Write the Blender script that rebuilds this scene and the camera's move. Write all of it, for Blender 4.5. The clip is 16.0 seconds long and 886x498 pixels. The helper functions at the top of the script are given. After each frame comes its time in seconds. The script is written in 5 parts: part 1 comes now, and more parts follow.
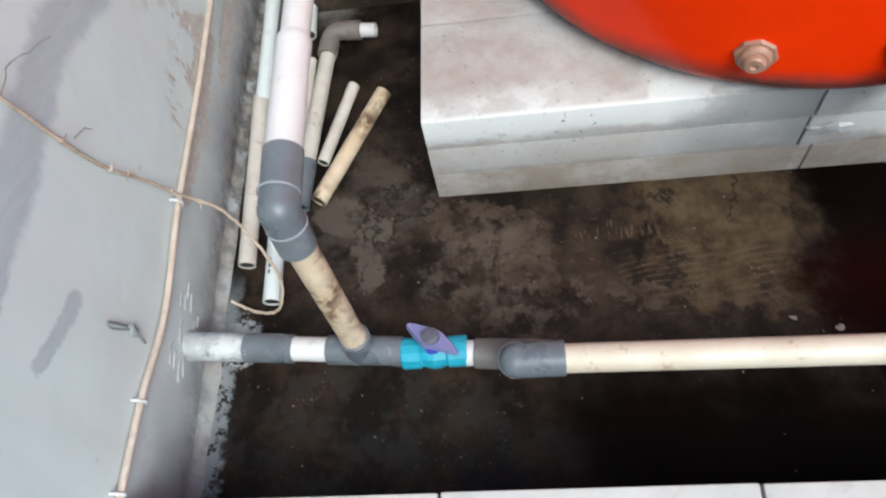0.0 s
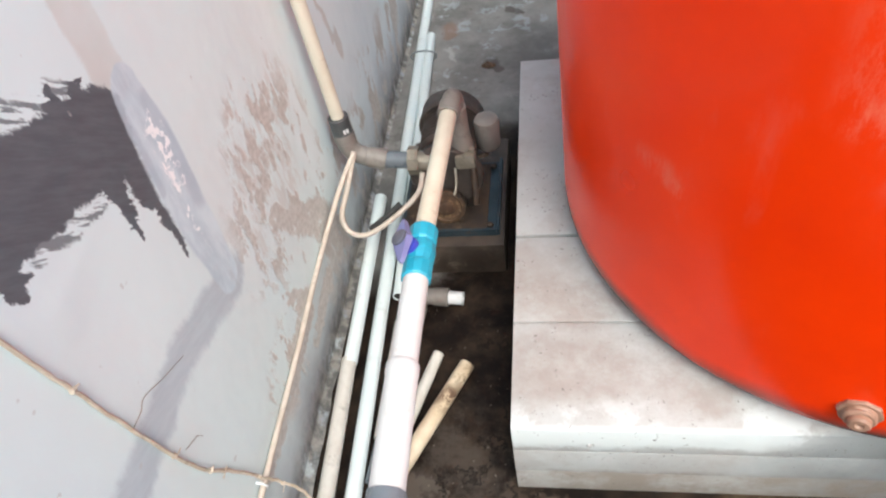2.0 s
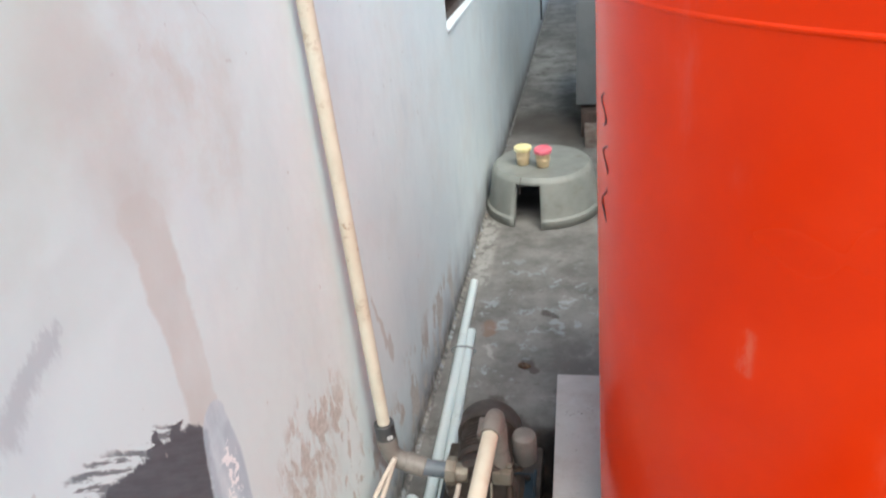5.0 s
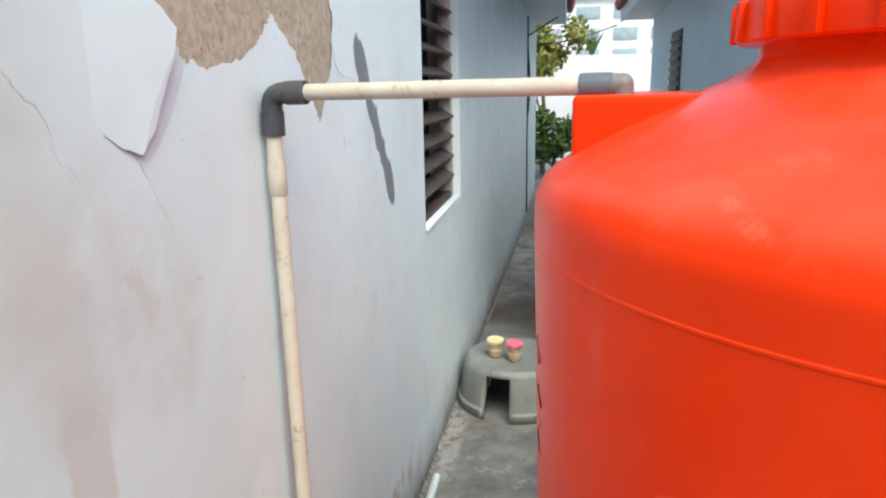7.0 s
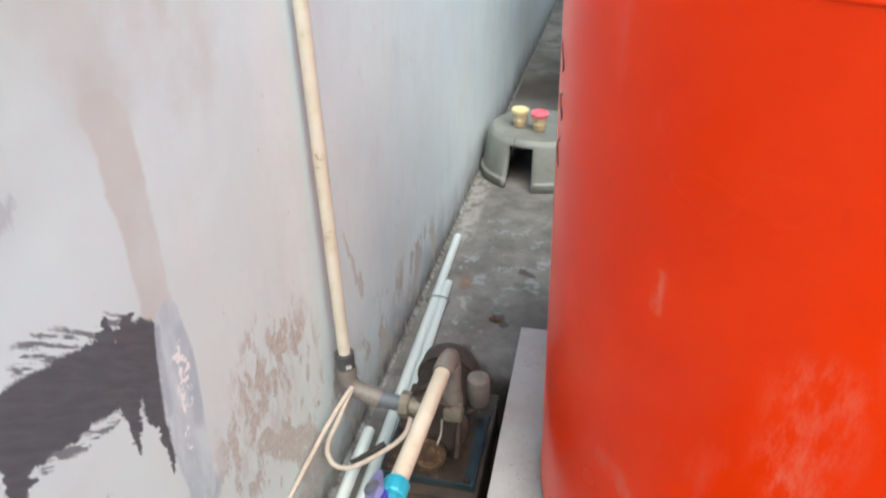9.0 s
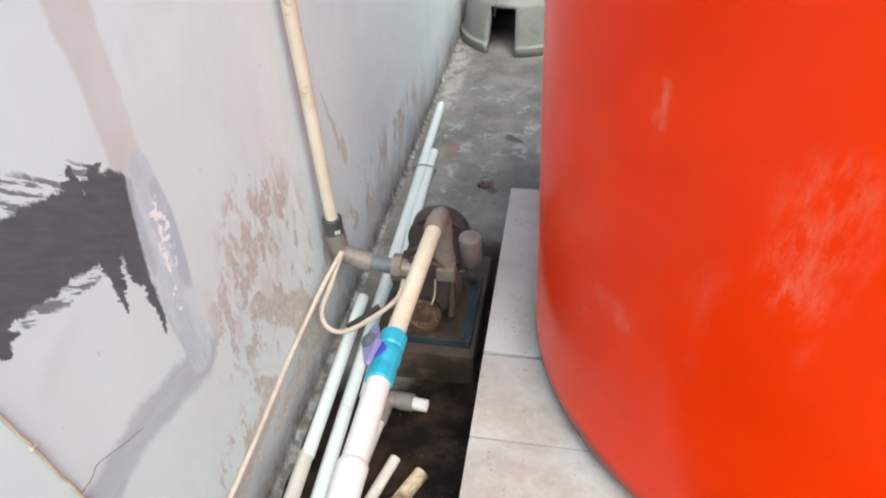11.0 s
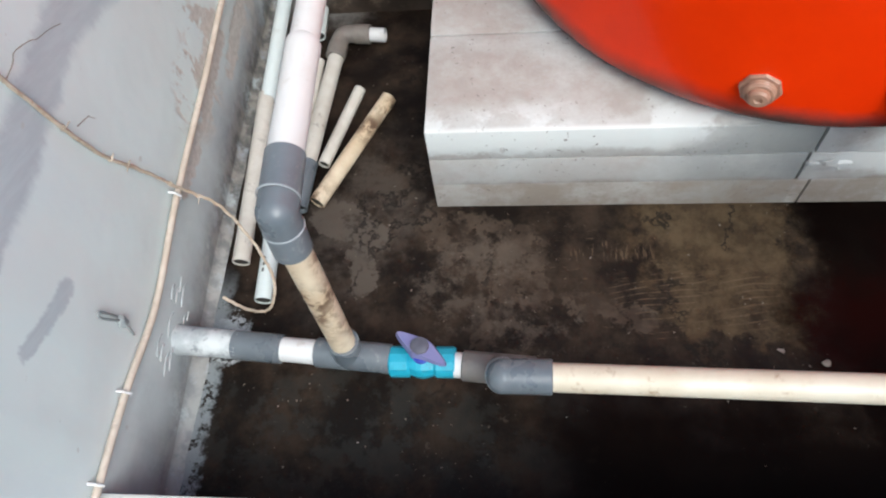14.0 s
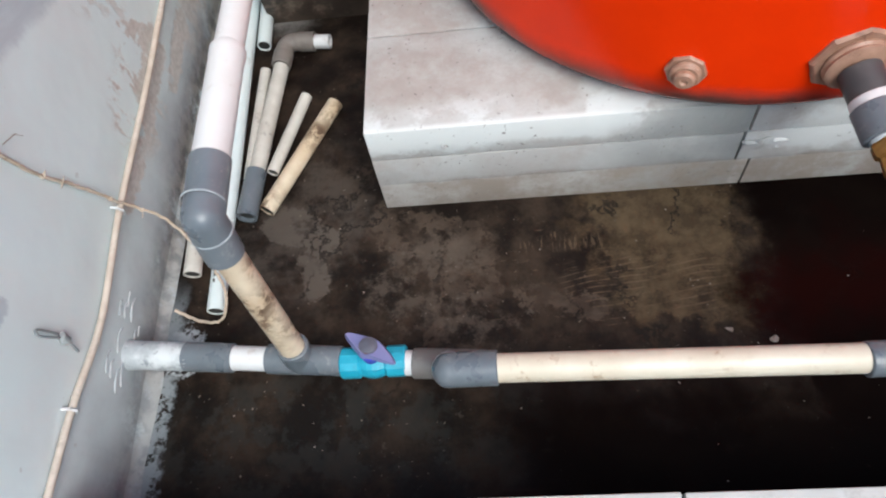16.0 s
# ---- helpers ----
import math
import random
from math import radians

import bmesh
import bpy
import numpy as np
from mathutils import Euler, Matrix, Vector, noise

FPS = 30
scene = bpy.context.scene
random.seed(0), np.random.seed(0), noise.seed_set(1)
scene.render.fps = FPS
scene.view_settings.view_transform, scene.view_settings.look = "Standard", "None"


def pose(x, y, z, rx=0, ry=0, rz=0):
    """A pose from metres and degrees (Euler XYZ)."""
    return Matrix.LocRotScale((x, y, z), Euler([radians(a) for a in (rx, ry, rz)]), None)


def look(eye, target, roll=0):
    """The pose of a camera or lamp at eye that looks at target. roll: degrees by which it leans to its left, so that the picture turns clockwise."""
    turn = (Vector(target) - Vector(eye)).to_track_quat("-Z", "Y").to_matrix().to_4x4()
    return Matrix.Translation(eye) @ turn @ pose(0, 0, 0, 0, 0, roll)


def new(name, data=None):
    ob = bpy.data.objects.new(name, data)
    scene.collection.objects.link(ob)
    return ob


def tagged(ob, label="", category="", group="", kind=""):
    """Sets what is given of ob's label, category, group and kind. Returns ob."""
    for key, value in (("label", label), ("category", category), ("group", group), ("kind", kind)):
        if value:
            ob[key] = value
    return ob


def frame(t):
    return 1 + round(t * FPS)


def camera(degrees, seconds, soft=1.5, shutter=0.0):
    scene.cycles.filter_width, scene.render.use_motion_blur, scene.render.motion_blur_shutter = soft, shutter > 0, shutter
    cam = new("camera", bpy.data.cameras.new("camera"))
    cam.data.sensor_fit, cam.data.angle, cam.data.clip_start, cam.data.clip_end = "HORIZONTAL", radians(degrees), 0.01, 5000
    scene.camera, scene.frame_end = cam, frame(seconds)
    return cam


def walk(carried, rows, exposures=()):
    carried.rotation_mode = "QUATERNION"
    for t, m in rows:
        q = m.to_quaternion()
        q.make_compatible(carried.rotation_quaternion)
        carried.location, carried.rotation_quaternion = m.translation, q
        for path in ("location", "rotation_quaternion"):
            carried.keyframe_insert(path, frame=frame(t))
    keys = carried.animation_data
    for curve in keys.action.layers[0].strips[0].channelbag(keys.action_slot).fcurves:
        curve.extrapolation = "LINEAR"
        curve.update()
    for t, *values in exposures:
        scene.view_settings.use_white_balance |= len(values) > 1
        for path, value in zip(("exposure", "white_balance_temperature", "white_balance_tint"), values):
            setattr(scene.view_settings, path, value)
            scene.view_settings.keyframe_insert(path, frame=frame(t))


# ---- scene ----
cam = camera(66.6, 16.0, soft=2.1, shutter=0.3)
PATH = [
    (0, (0.569, 0.186, 1.115), (0.339, 1.053, -0.673), -17.4),
    (0.5, (0.538, 0.229, 1.158), (0.275, 1.19, -0.577), -17.4),
    (1, (0.52, 0.292, 1.205), (0.248, 1.392, -0.443), -14.4),
    (1.5, (0.507, 0.33, 1.249), (0.174, 1.532, -0.314), -12.4),
    (2, (0.506, 0.364, 1.267), (0.168, 1.631, -0.244), -12.8),
    (2.5, (0.489, 0.38, 1.289), (0.165, 1.733, -0.149), -10.2),
    (3, (0.486, 0.389, 1.31), (0.151, 1.823, -0.043), -9.0),
    (3.5, (0.478, 0.399, 1.327), (0.128, 1.874, 0.022), -8.1),
    (4, (0.47, 0.403, 1.354), (0.095, 1.945, 0.137), -8.1),
    (4.5, (0.461, 0.4, 1.384), (0.04, 2.0, 0.261), -8.1),
    (5, (0.473, 0.379, 1.432), (0.084, 2.101, 0.492), -6.1),
    (5.2, (0.476, 0.37, 1.448), (0.08, 2.122, 0.568), -5.1),
    (7.3, (0.55, 0.353, 1.531), (0.195, 2.266, 1.067), -1.0),
    (7.5, (0.551, 0.345, 1.524), (0.181, 2.248, 1.032), -1.3),
    (8, (0.546, 0.341, 1.482), (0.151, 2.181, 0.806), -0.5),
    (8.5, (0.553, 0.327, 1.445), (0.173, 2.092, 0.586), -0.6),
    (9, (0.557, 0.331, 1.407), (0.165, 2.0, 0.377), -1.1),
    (9.5, (0.549, 0.329, 1.355), (0.191, 1.885, 0.15), -2.5),
    (9.6, (0.548, 0.331, 1.349), (0.198, 1.875, 0.127), -2.9),
    (11.8, (0.551, 0.327, 1.289), (0.251, 1.725, -0.111), -4.4),
    (12, (0.552, 0.311, 1.265), (0.232, 1.649, -0.187), -6.2),
    (12.5, (0.552, 0.253, 1.2), (0.209, 1.346, -0.44), -9.9),
    (13, (0.543, 0.221, 1.161), (0.255, 1.215, -0.551), -9.8),
    (13.5, (0.554, 0.202, 1.134), (0.32, 1.111, -0.632), -12.0),
    (14, (0.569, 0.195, 1.122), (0.355, 1.072, -0.662), -12.6),
    (14.5, (0.588, 0.194, 1.119), (0.389, 1.07, -0.668), -13.0),
    (15, (0.593, 0.185, 1.115), (0.379, 1.063, -0.669), -13.9),
    (15.5, (0.618, 0.18, 1.11), (0.405, 1.062, -0.673), -14.4),
    (16, (0.641, 0.179, 1.11), (0.458, 1.078, -0.667), -14.0),
]
EXPOSURES = [(0.0, 0.88, 6150, 3), (0.7, 1.0, 6200, 3), (1.5, 1.2, 6350, 3), (5.0, 1.1, 6400, 2), (7.5, 0.88, 6500, 0), (9.5, 1.13, 6400, 2), (12.0, 1.18, 6350, 3), (12.6, 1.05, 6200, 3), (13.5, 0.92, 6150, 3), (16.0, 0.88, 6100, 4)]
walk(cam, [(t, look(eye, target, roll)) for t, eye, target, roll in PATH], EXPOSURES)

# ---- world and light ----
world = bpy.data.worlds.new("sky")
scene.world = world
world.use_nodes = True
wn = world.node_tree
sky = wn.nodes.new("ShaderNodeTexSky")
sky.sky_type, sky.sun_disc = "NISHITA", False
sky.sun_elevation, sky.sun_rotation = radians(54), radians(147)
sky.dust_density, sky.air_density = 2.5, 1.0
wn.nodes["Background"].inputs[1].default_value = 0.15
wn.links.new(sky.outputs[0], wn.nodes["Background"].inputs[0])
sun_data = bpy.data.lights.new("sun", "SUN")
sun_data.energy, sun_data.angle, sun_data.color = 1.4, radians(40), (1.0, 0.96, 0.9)
sun = new("sun", sun_data)
sun.matrix_world = look((2.7, -4.2, 7.0), (0, 0, 0))

# ---- materials ----


class Mat:
    """A node material with short helpers."""

    def __init__(self, name, rough=0.6, metal=0.0, spec=0.5):
        self.m = bpy.data.materials.new(name)
        self.m.use_nodes = True
        self.t = self.m.node_tree
        self.b = self.t.nodes["Principled BSDF"]
        self.b.inputs["Roughness"].default_value = rough
        self.b.inputs["Metallic"].default_value = metal
        self.b.inputs["Specular IOR Level"].default_value = spec
        self.geo = self.t.nodes.new("ShaderNodeNewGeometry")
        self.pos = self.geo.outputs["Position"]

    def put(self, socket, value):
        if isinstance(value, bpy.types.NodeSocket):
            self.t.links.new(value, socket)
        elif isinstance(value, tuple) and len(value) == 3 and socket.type == "RGBA":
            socket.default_value = (*value, 1)
        else:
            socket.default_value = value

    def math(self, op, a, b=0.0, c=0.0, clamp=False):
        n = self.t.nodes.new("ShaderNodeMath")
        n.operation, n.use_clamp = op, clamp
        for s, v in zip(n.inputs, (a, b, c)):
            self.put(s, v)
        return n.outputs[0]

    def vmath(self, op, a, b):
        n = self.t.nodes.new("ShaderNodeVectorMath")
        n.operation = op
        self.put(n.inputs[0], a)
        if op == "SCALE":
            self.put(n.inputs["Scale"], b)
        else:
            self.put(n.inputs[1], b)
        return n.outputs[0]

    def noise(self, scale, detail=4.0, rough=0.6, vec=None, stretch=None, colour=False):
        n = self.t.nodes.new("ShaderNodeTexNoise")
        v = vec or self.pos
        if stretch:
            v = self.vmath("MULTIPLY", v, stretch)
        self.put(n.inputs["Vector"], v)
        n.inputs["Scale"].default_value, n.inputs["Detail"].default_value, n.inputs["Roughness"].default_value = scale, detail, rough
        return n.outputs[1 if colour else 0]

    def step(self, v, lo, hi, out0=0.0, out1=1.0):
        n = self.t.nodes.new("ShaderNodeMapRange")
        n.interpolation_type = "SMOOTHSTEP"
        for s, x in zip(n.inputs, (v, lo, hi, out0, out1)):
            self.put(s, x)
        return n.outputs[0]

    def mix(self, f, a, b):
        n = self.t.nodes.new("ShaderNodeMix")
        n.data_type = "RGBA"
        self.put(n.inputs[0], f)
        self.put(n.inputs[6], a)
        self.put(n.inputs[7], b)
        return n.outputs[2]

    def axes(self, v=None):
        n = self.t.nodes.new("ShaderNodeSeparateXYZ")
        self.put(n.inputs[0], v or self.pos)
        return n.outputs

    def blob(self, u, v, cu, cv, ru, rv, turn=0.0, soft=0.25):
        """1 inside a turned ellipse of the coordinates u, v, falling to 0 over soft of its size."""
        c, s = math.cos(radians(turn)), math.sin(radians(turn))
        a, b = self.math("SUBTRACT", u, cu), self.math("SUBTRACT", v, cv)
        p = self.math("MULTIPLY_ADD", a, c / ru, self.math("MULTIPLY", b, s / ru))
        q = self.math("MULTIPLY_ADD", a, -s / rv, self.math("MULTIPLY", b, c / rv))
        d = self.math("ADD", self.math("MULTIPLY", p, p), self.math("MULTIPLY", q, q))
        return self.step(d, 1 + soft, 1 - soft)

    def stroke(self, u, v, a, b, wa, wb, soft=0.2):
        """1 inside a brush stroke from a to b, half as wide as wa at its start and wb at its end."""
        du, dv = b[0] - a[0], b[1] - a[1]
        k = 1 / (du * du + dv * dv)
        p, q = self.math("SUBTRACT", u, a[0]), self.math("SUBTRACT", v, a[1])
        t = self.math("MULTIPLY_ADD", p, du * k, self.math("MULTIPLY", q, dv * k), clamp=True)
        x, y = self.math("MULTIPLY_ADD", t, -du, p), self.math("MULTIPLY_ADD", t, -dv, q)
        d = self.math("SQRT", self.math("ADD", self.math("MULTIPLY", x, x), self.math("MULTIPLY", y, y)))
        return self.step(self.math("DIVIDE", d, self.math("MULTIPLY_ADD", t, wb - wa, wa)), 1 + soft, 1 - soft)

    def strokes(self, u, v, rows, soft=0.2):
        return self.any(*[self.stroke(u, v, (r[0], r[1]), (r[2], r[3]), r[4], r[5], soft) for r in rows])

    def any(self, *masks):
        out = masks[0]
        for m in masks[1:]:
            out = self.math("MAXIMUM", out, m)
        return out

    def bump(self, height, strength=0.3, distance=0.002):
        n = self.t.nodes.new("ShaderNodeBump")
        n.inputs["Strength"].default_value, n.inputs["Distance"].default_value = strength, distance
        self.put(n.inputs["Height"], height)
        self.t.links.new(n.outputs[0], self.b.inputs["Normal"])

    def end(self, colour=None, rough=None):
        if colour is not None:
            self.put(self.b.inputs["Base Color"], colour)
        if rough is not None:
            self.put(self.b.inputs["Roughness"], rough)
        return self.m


def plain(name, a, b, scale=20.0, rough=0.5, metal=0.0, dirt=None, dirt_amount=0.0, bump=0.0, spec=0.5):
    """Two tones of one surface, fine relief and dirt in spots."""
    m = Mat(name, rough, metal, spec)
    n = m.noise(scale, 6)
    col = m.mix(m.step(n, 0.35, 0.65), a, b)
    if dirt:
        d = m.noise(scale * 2.3, 8, 0.7)
        e = m.noise(scale * 0.35, 3)
        f = m.math("MULTIPLY", m.step(d, 0.52, 0.66), m.step(e, 0.4, 0.6))
        col = m.mix(m.math("MULTIPLY", f, dirt_amount), col, dirt)
    if bump:
        m.bump(m.noise(scale * 6, 5), bump, 0.001)
    return m.end(col, m.step(m.noise(scale * 1.7, 4), 0.3, 0.7, rough - 0.08, rough + 0.1))


def wall_material():
    m = Mat("painted_plaster", 0.62, 0, 0.35)
    x, y, z = m.axes()
    wob = m.vmath("SCALE", m.vmath("SUBTRACT", m.noise(9, 6, 0.65, colour=True), (0.5, 0.5, 0.5)), 0.16)
    _, yw, zw = m.axes(m.vmath("ADD", m.pos, wob))
    fine = m.vmath("SCALE", m.vmath("SUBTRACT", m.noise(26, 8, 0.75, stretch=(1, 1, 0.35), colour=True), (0.5, 0.5, 0.5)), 0.085)
    _, yf, zf = m.axes(m.vmath("ADD", m.pos, fine))
    base = m.mix(m.step(m.noise(2.2, 4), 0.35, 0.65), (0.69, 0.77, 0.795), (0.735, 0.815, 0.83))
    # darker, less blue tint near the pump, painted for the different light there
    base = m.mix(m.math("MULTIPLY", m.step(yw, 1.62, 1.25), 0.85), base, (0.645, 0.74, 0.738))
    base = m.mix(m.math("MULTIPLY", m.step(m.noise(3.1, 5, 0.6), 0.45, 0.7), 0.55), base, (0.67, 0.70, 0.695))
    base = m.mix(m.math("MULTIPLY", m.step(m.noise(4.3, 6, 0.7, stretch=(1, 1.4, 0.6)), 0.5, 0.72), 0.6), base, (0.615, 0.70, 0.73))
    old = m.math("MULTIPLY", m.step(yw, 1.15, 0.85), m.step(zw, 1.0, 1.35))
    base = m.mix(m.math("MULTIPLY", old, m.step(m.noise(6, 5), 0.3, 0.7, 0.5, 0.95)), base, (0.53, 0.57, 0.51))
    # brush direction, a little downhill along the wall
    along_b = m.math("MULTIPLY_ADD", y, 0.94, m.math("MULTIPLY", z, -0.35))
    across_b = m.math("MULTIPLY_ADD", y, 0.35, m.math("MULTIPLY", z, 0.94))
    comb = m.t.nodes.new("ShaderNodeCombineXYZ")
    m.put(comb.inputs[1], m.math("MULTIPLY", along_b, 0.16))
    m.put(comb.inputs[2], across_b)
    bristle = m.noise(95, 4, 0.65, vec=comb.outputs[0])
    # the dark paint was brushed more steeply
    comb = m.t.nodes.new("ShaderNodeCombineXYZ")
    m.put(comb.inputs[1], m.math("MULTIPLY", m.math("MULTIPLY_ADD", y, 0.74, m.math("MULTIPLY", z, -0.67)), 0.14))
    m.put(comb.inputs[2], m.math("MULTIPLY_ADD", y, 0.67, m.math("MULTIPLY", z, 0.74)))
    steep = m.noise(110, 4, 0.65, vec=comb.outputs[0])
    # soft pale band beside the riser, shading put into colour; blue-grey patch above
    strip = m.math("MULTIPLY", m.strokes(yw, zw, ((1.40, 0.3, 1.39, 1.5, 0.04, 0.05),), 0.5), 0.7)
    col = m.mix(strip, base, (0.70, 0.775, 0.785))
    col = m.mix(m.math("MULTIPLY", m.strokes(yf, zf, ((0.735, 1.055, 0.815, 1.108, 0.018, 0.009),), 0.5), 0.6), col, (0.43, 0.48, 0.5))
    # grey brushed coat, long soft streaks
    rows = ((0.975, 0.485, 0.80, 0.535, 0.036, 0.034), (0.80, 0.535, 0.57, 0.524, 0.034, 0.034), (0.57, 0.524, 0.45, 0.507, 0.034, 0.012), (0.51, 0.378, 0.41, 0.414, 0.014, 0.012))
    yg, zg = m.math("ADD", y, m.math("MULTIPLY", m.math("SUBTRACT", yf, y), 0.5)), m.math("ADD", z, m.math("MULTIPLY", m.math("SUBTRACT", zf, z), 0.5))
    grey = m.math("MULTIPLY", m.strokes(yg, zg, rows, 0.3), m.step(bristle, 0.34, 0.62, 0.6, 0.74))
    col = m.mix(grey, col, (0.385, 0.435, 0.48))
    col = m.mix(m.math("MULTIPLY", m.blob(y, z, 1.222, 1.53, 0.026, 0.115, -36, 0.1), 0.9), col, (0.58, 0.595, 0.625))
    # damp beige haze and the run below it
    haze = m.any(m.blob(yw, zw, 1.06, 1.29, 0.15, 0.15, 20, 0.9), m.blob(yw, zw, 1.17, 1.2, 0.08, 0.12, 0, 0.9))
    col = m.mix(m.math("MULTIPLY", haze, m.step(m.noise(11, 6, 0.65), 0.32, 0.68, 0.1, 0.6)), col, (0.56, 0.55, 0.51))
    ys, zs = m.math("MULTIPLY_ADD", m.math("SUBTRACT", yw, y), 0.3, y), m.math("MULTIPLY_ADD", m.math("SUBTRACT", zw, z), 0.3, z)
    run = m.any(m.strokes(ys, zs, ((0.98, 1.14, 0.985, 0.99, 0.042, 0.031), (0.985, 0.99, 0.972, 0.86, 0.031, 0.033)), 0.14), m.math("MULTIPLY", m.strokes(ys, zs, ((0.955, 1.33, 0.98, 1.14, 0.05, 0.045),), 0.6), 0.75), m.math("MULTIPLY", m.strokes(yf, zf, ((1.10, 1.295, 1.14, 1.24, 0.012, 0.014),), 0.8), 0.8))
    col = m.mix(m.math("MULTIPLY", run, m.step(m.noise(7, 5), 0.3, 0.7, 0.4, 0.72)), col, (0.55, 0.53, 0.49))
    # scratchy worn strokes above the pump elbow
    worn = m.math("MULTIPLY", m.strokes(yw, zw, ((1.36, 0.60, 1.24, 0.46, 0.04, 0.075), (1.20, 0.57, 1.10, 0.60, 0.05, 0.03), (1.14, 0.5, 1.08, 0.43, 0.035, 0.02)), 0.5), m.step(m.noise(30, 7, 0.72, stretch=(1, 1.5, 0.5)), 0.46, 0.56))
    col = m.mix(m.math("MULTIPLY", worn, 0.5), col, (0.53, 0.495, 0.455))
    drip = m.any(m.strokes(yf, zf, ((1.63, 0.62, 1.70, 0.43, 0.006, 0.012),), 0.4), m.blob(yf, zf, 1.71, 0.42, 0.02, 0.04, 10, 0.4))
    col = m.mix(m.math("MULTIPLY", drip, 0.6), col, (0.5, 0.465, 0.42))
    # dark paint brushed on, dry at its upper edge
    yd, zd = m.math("MULTIPLY_ADD", m.math("SUBTRACT", steep, 0.5), 0.03, yg), m.math("MULTIPLY_ADD", m.math("SUBTRACT", steep, 0.5), -0.028, zg)
    dark = m.strokes(yd, zd, ((0.728, 0.893, 0.925, 0.838, 0.048, 0.042), (0.75, 0.858, 0.87, 0.824, 0.036, 0.034), (0.735, 0.88, 0.703, 0.822, 0.034, 0.018), (0.895, 0.855, 0.925, 0.893, 0.034, 0.008), (0.865, 0.87, 0.88, 0.912, 0.02, 0.006), (0.935, 0.84, 0.918, 0.73, 0.03, 0.02), (0.925, 0.75, 0.92, 0.605, 0.016, 0.002), (0.887, 0.80, 0.869, 0.70, 0.024, 0.003)), 0.07)
    dry = m.math("MULTIPLY", m.strokes(yd, zd, ((0.775, 0.945, 0.845, 0.905, 0.026, 0.02), (0.75, 0.82, 0.85, 0.782, 0.016, 0.012), (0.88, 0.9, 0.92, 0.89, 0.02, 0.012)), 0.25), m.step(steep, 0.48, 0.54))
    col = m.mix(m.any(dark, m.math("MULTIPLY", dry, 0.85)), col, m.mix(m.step(steep, 0.3, 0.7), (0.092, 0.1, 0.112), (0.12, 0.13, 0.142)))
    # bluish filler wiped over it, with scraped bright spots
    fill_rows = ((0.988, 0.838, 0.982, 0.755, 0.028, 0.042), (0.982, 0.755, 0.970, 0.63, 0.042, 0.043), (0.970, 0.63, 0.968, 0.50, 0.043, 0.03))
    yq, zq = m.math("MULTIPLY_ADD", m.math("SUBTRACT", yw, y), 0.12, y), m.math("MULTIPLY_ADD", m.math("SUBTRACT", zw, z), 0.12, z)
    smear = m.strokes(yq, zq, fill_rows, 0.1)
    ridge = m.strokes(yq, zq, ((1.012, 0.80, 1.005, 0.64, 0.014, 0.02), (0.962, 0.84, 0.945, 0.70, 0.008, 0.006)), 0.6)
    fill_tone = m.mix(m.step(m.noise(16, 6, 0.7, stretch=(1, 1.6, 0.5)), 0.35, 0.65), (0.455, 0.545, 0.60), (0.61, 0.70, 0.735))
    col = m.mix(m.math("MULTIPLY", smear, 0.88), col, m.mix(m.math("MULTIPLY", ridge, 0.6), fill_tone, (0.34, 0.41, 0.48)))
    chips = m.math("MULTIPLY", m.strokes(yf, zf, ((0.995, 0.77, 0.978, 0.69, 0.016, 0.012), (0.972, 0.64, 0.965, 0.58, 0.012, 0.006)), 0.3), m.step(m.noise(60, 4, 0.6), 0.50, 0.54))
    col = m.mix(chips, col, (0.88, 0.89, 0.89))
    # scar of dark filler below the eave
    scar = m.any(m.blob(yf, zf, 2.21, 1.41, 0.032, 0.28, 36, 0.08), m.blob(yf, zf, 2.10, 1.57, 0.045, 0.09, 30, 0.08), m.blob(yf, zf, 2.32, 1.245, 0.042, 0.08, 25, 0.08))
    col = m.mix(scar, col, (0.2, 0.215, 0.235))
    # bluish grey that deepens towards the foot
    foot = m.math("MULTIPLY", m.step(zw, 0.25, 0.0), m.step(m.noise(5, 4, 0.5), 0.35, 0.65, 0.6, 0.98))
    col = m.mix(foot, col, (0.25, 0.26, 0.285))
    # fallen paint with sandy render showing, low on the wall
    flake = m.step(m.noise(8.5, 7, 0.66, stretch=(1, 1.5, 0.75)), 0.50, 0.555)
    area = m.any(m.blob(yw, zw, 1.22, 0.47, 0.2, 0.2, -25, 0.5), m.blob(yw, zw, 1.33, 0.27, 0.22, 0.12, 0, 0.5), m.blob(yw, zw, 1.0, 0.2, 0.13, 0.09, 0, 0.5), m.blob(yw, zw, 1.9, 0.14, 0.7, 0.14, 0, 0.5))
    sand = m.mix(m.step(m.noise(90, 4), 0.35, 0.65), (0.46, 0.435, 0.40), (0.57, 0.545, 0.51))
    bare = m.math("MULTIPLY", m.strokes(yf, zf, ((1.15, 0.43, 1.30, 0.26, 0.018, 0.05), (1.30, 0.26, 1.38, 0.12, 0.05, 0.04), (1.065, 0.295, 1.11, 0.21, 0.014, 0.045), (1.10, 0.20, 1.0, 0.185, 0.04, 0.035), (1.0, 0.185, 0.94, 0.15, 0.035, 0.02), (1.23, 0.13, 1.09, 0.12, 0.03, 0.02), (0.87, 0.17, 0.78, 0.172, 0.026, 0.018)), 0.12), m.step(m.noise(19, 7, 0.7), 0.38, 0.44))
    flakes = m.any(m.math("MULTIPLY", flake, area), m.math("MULTIPLY", bare, 0.9))
    col = m.mix(flakes, col, sand)
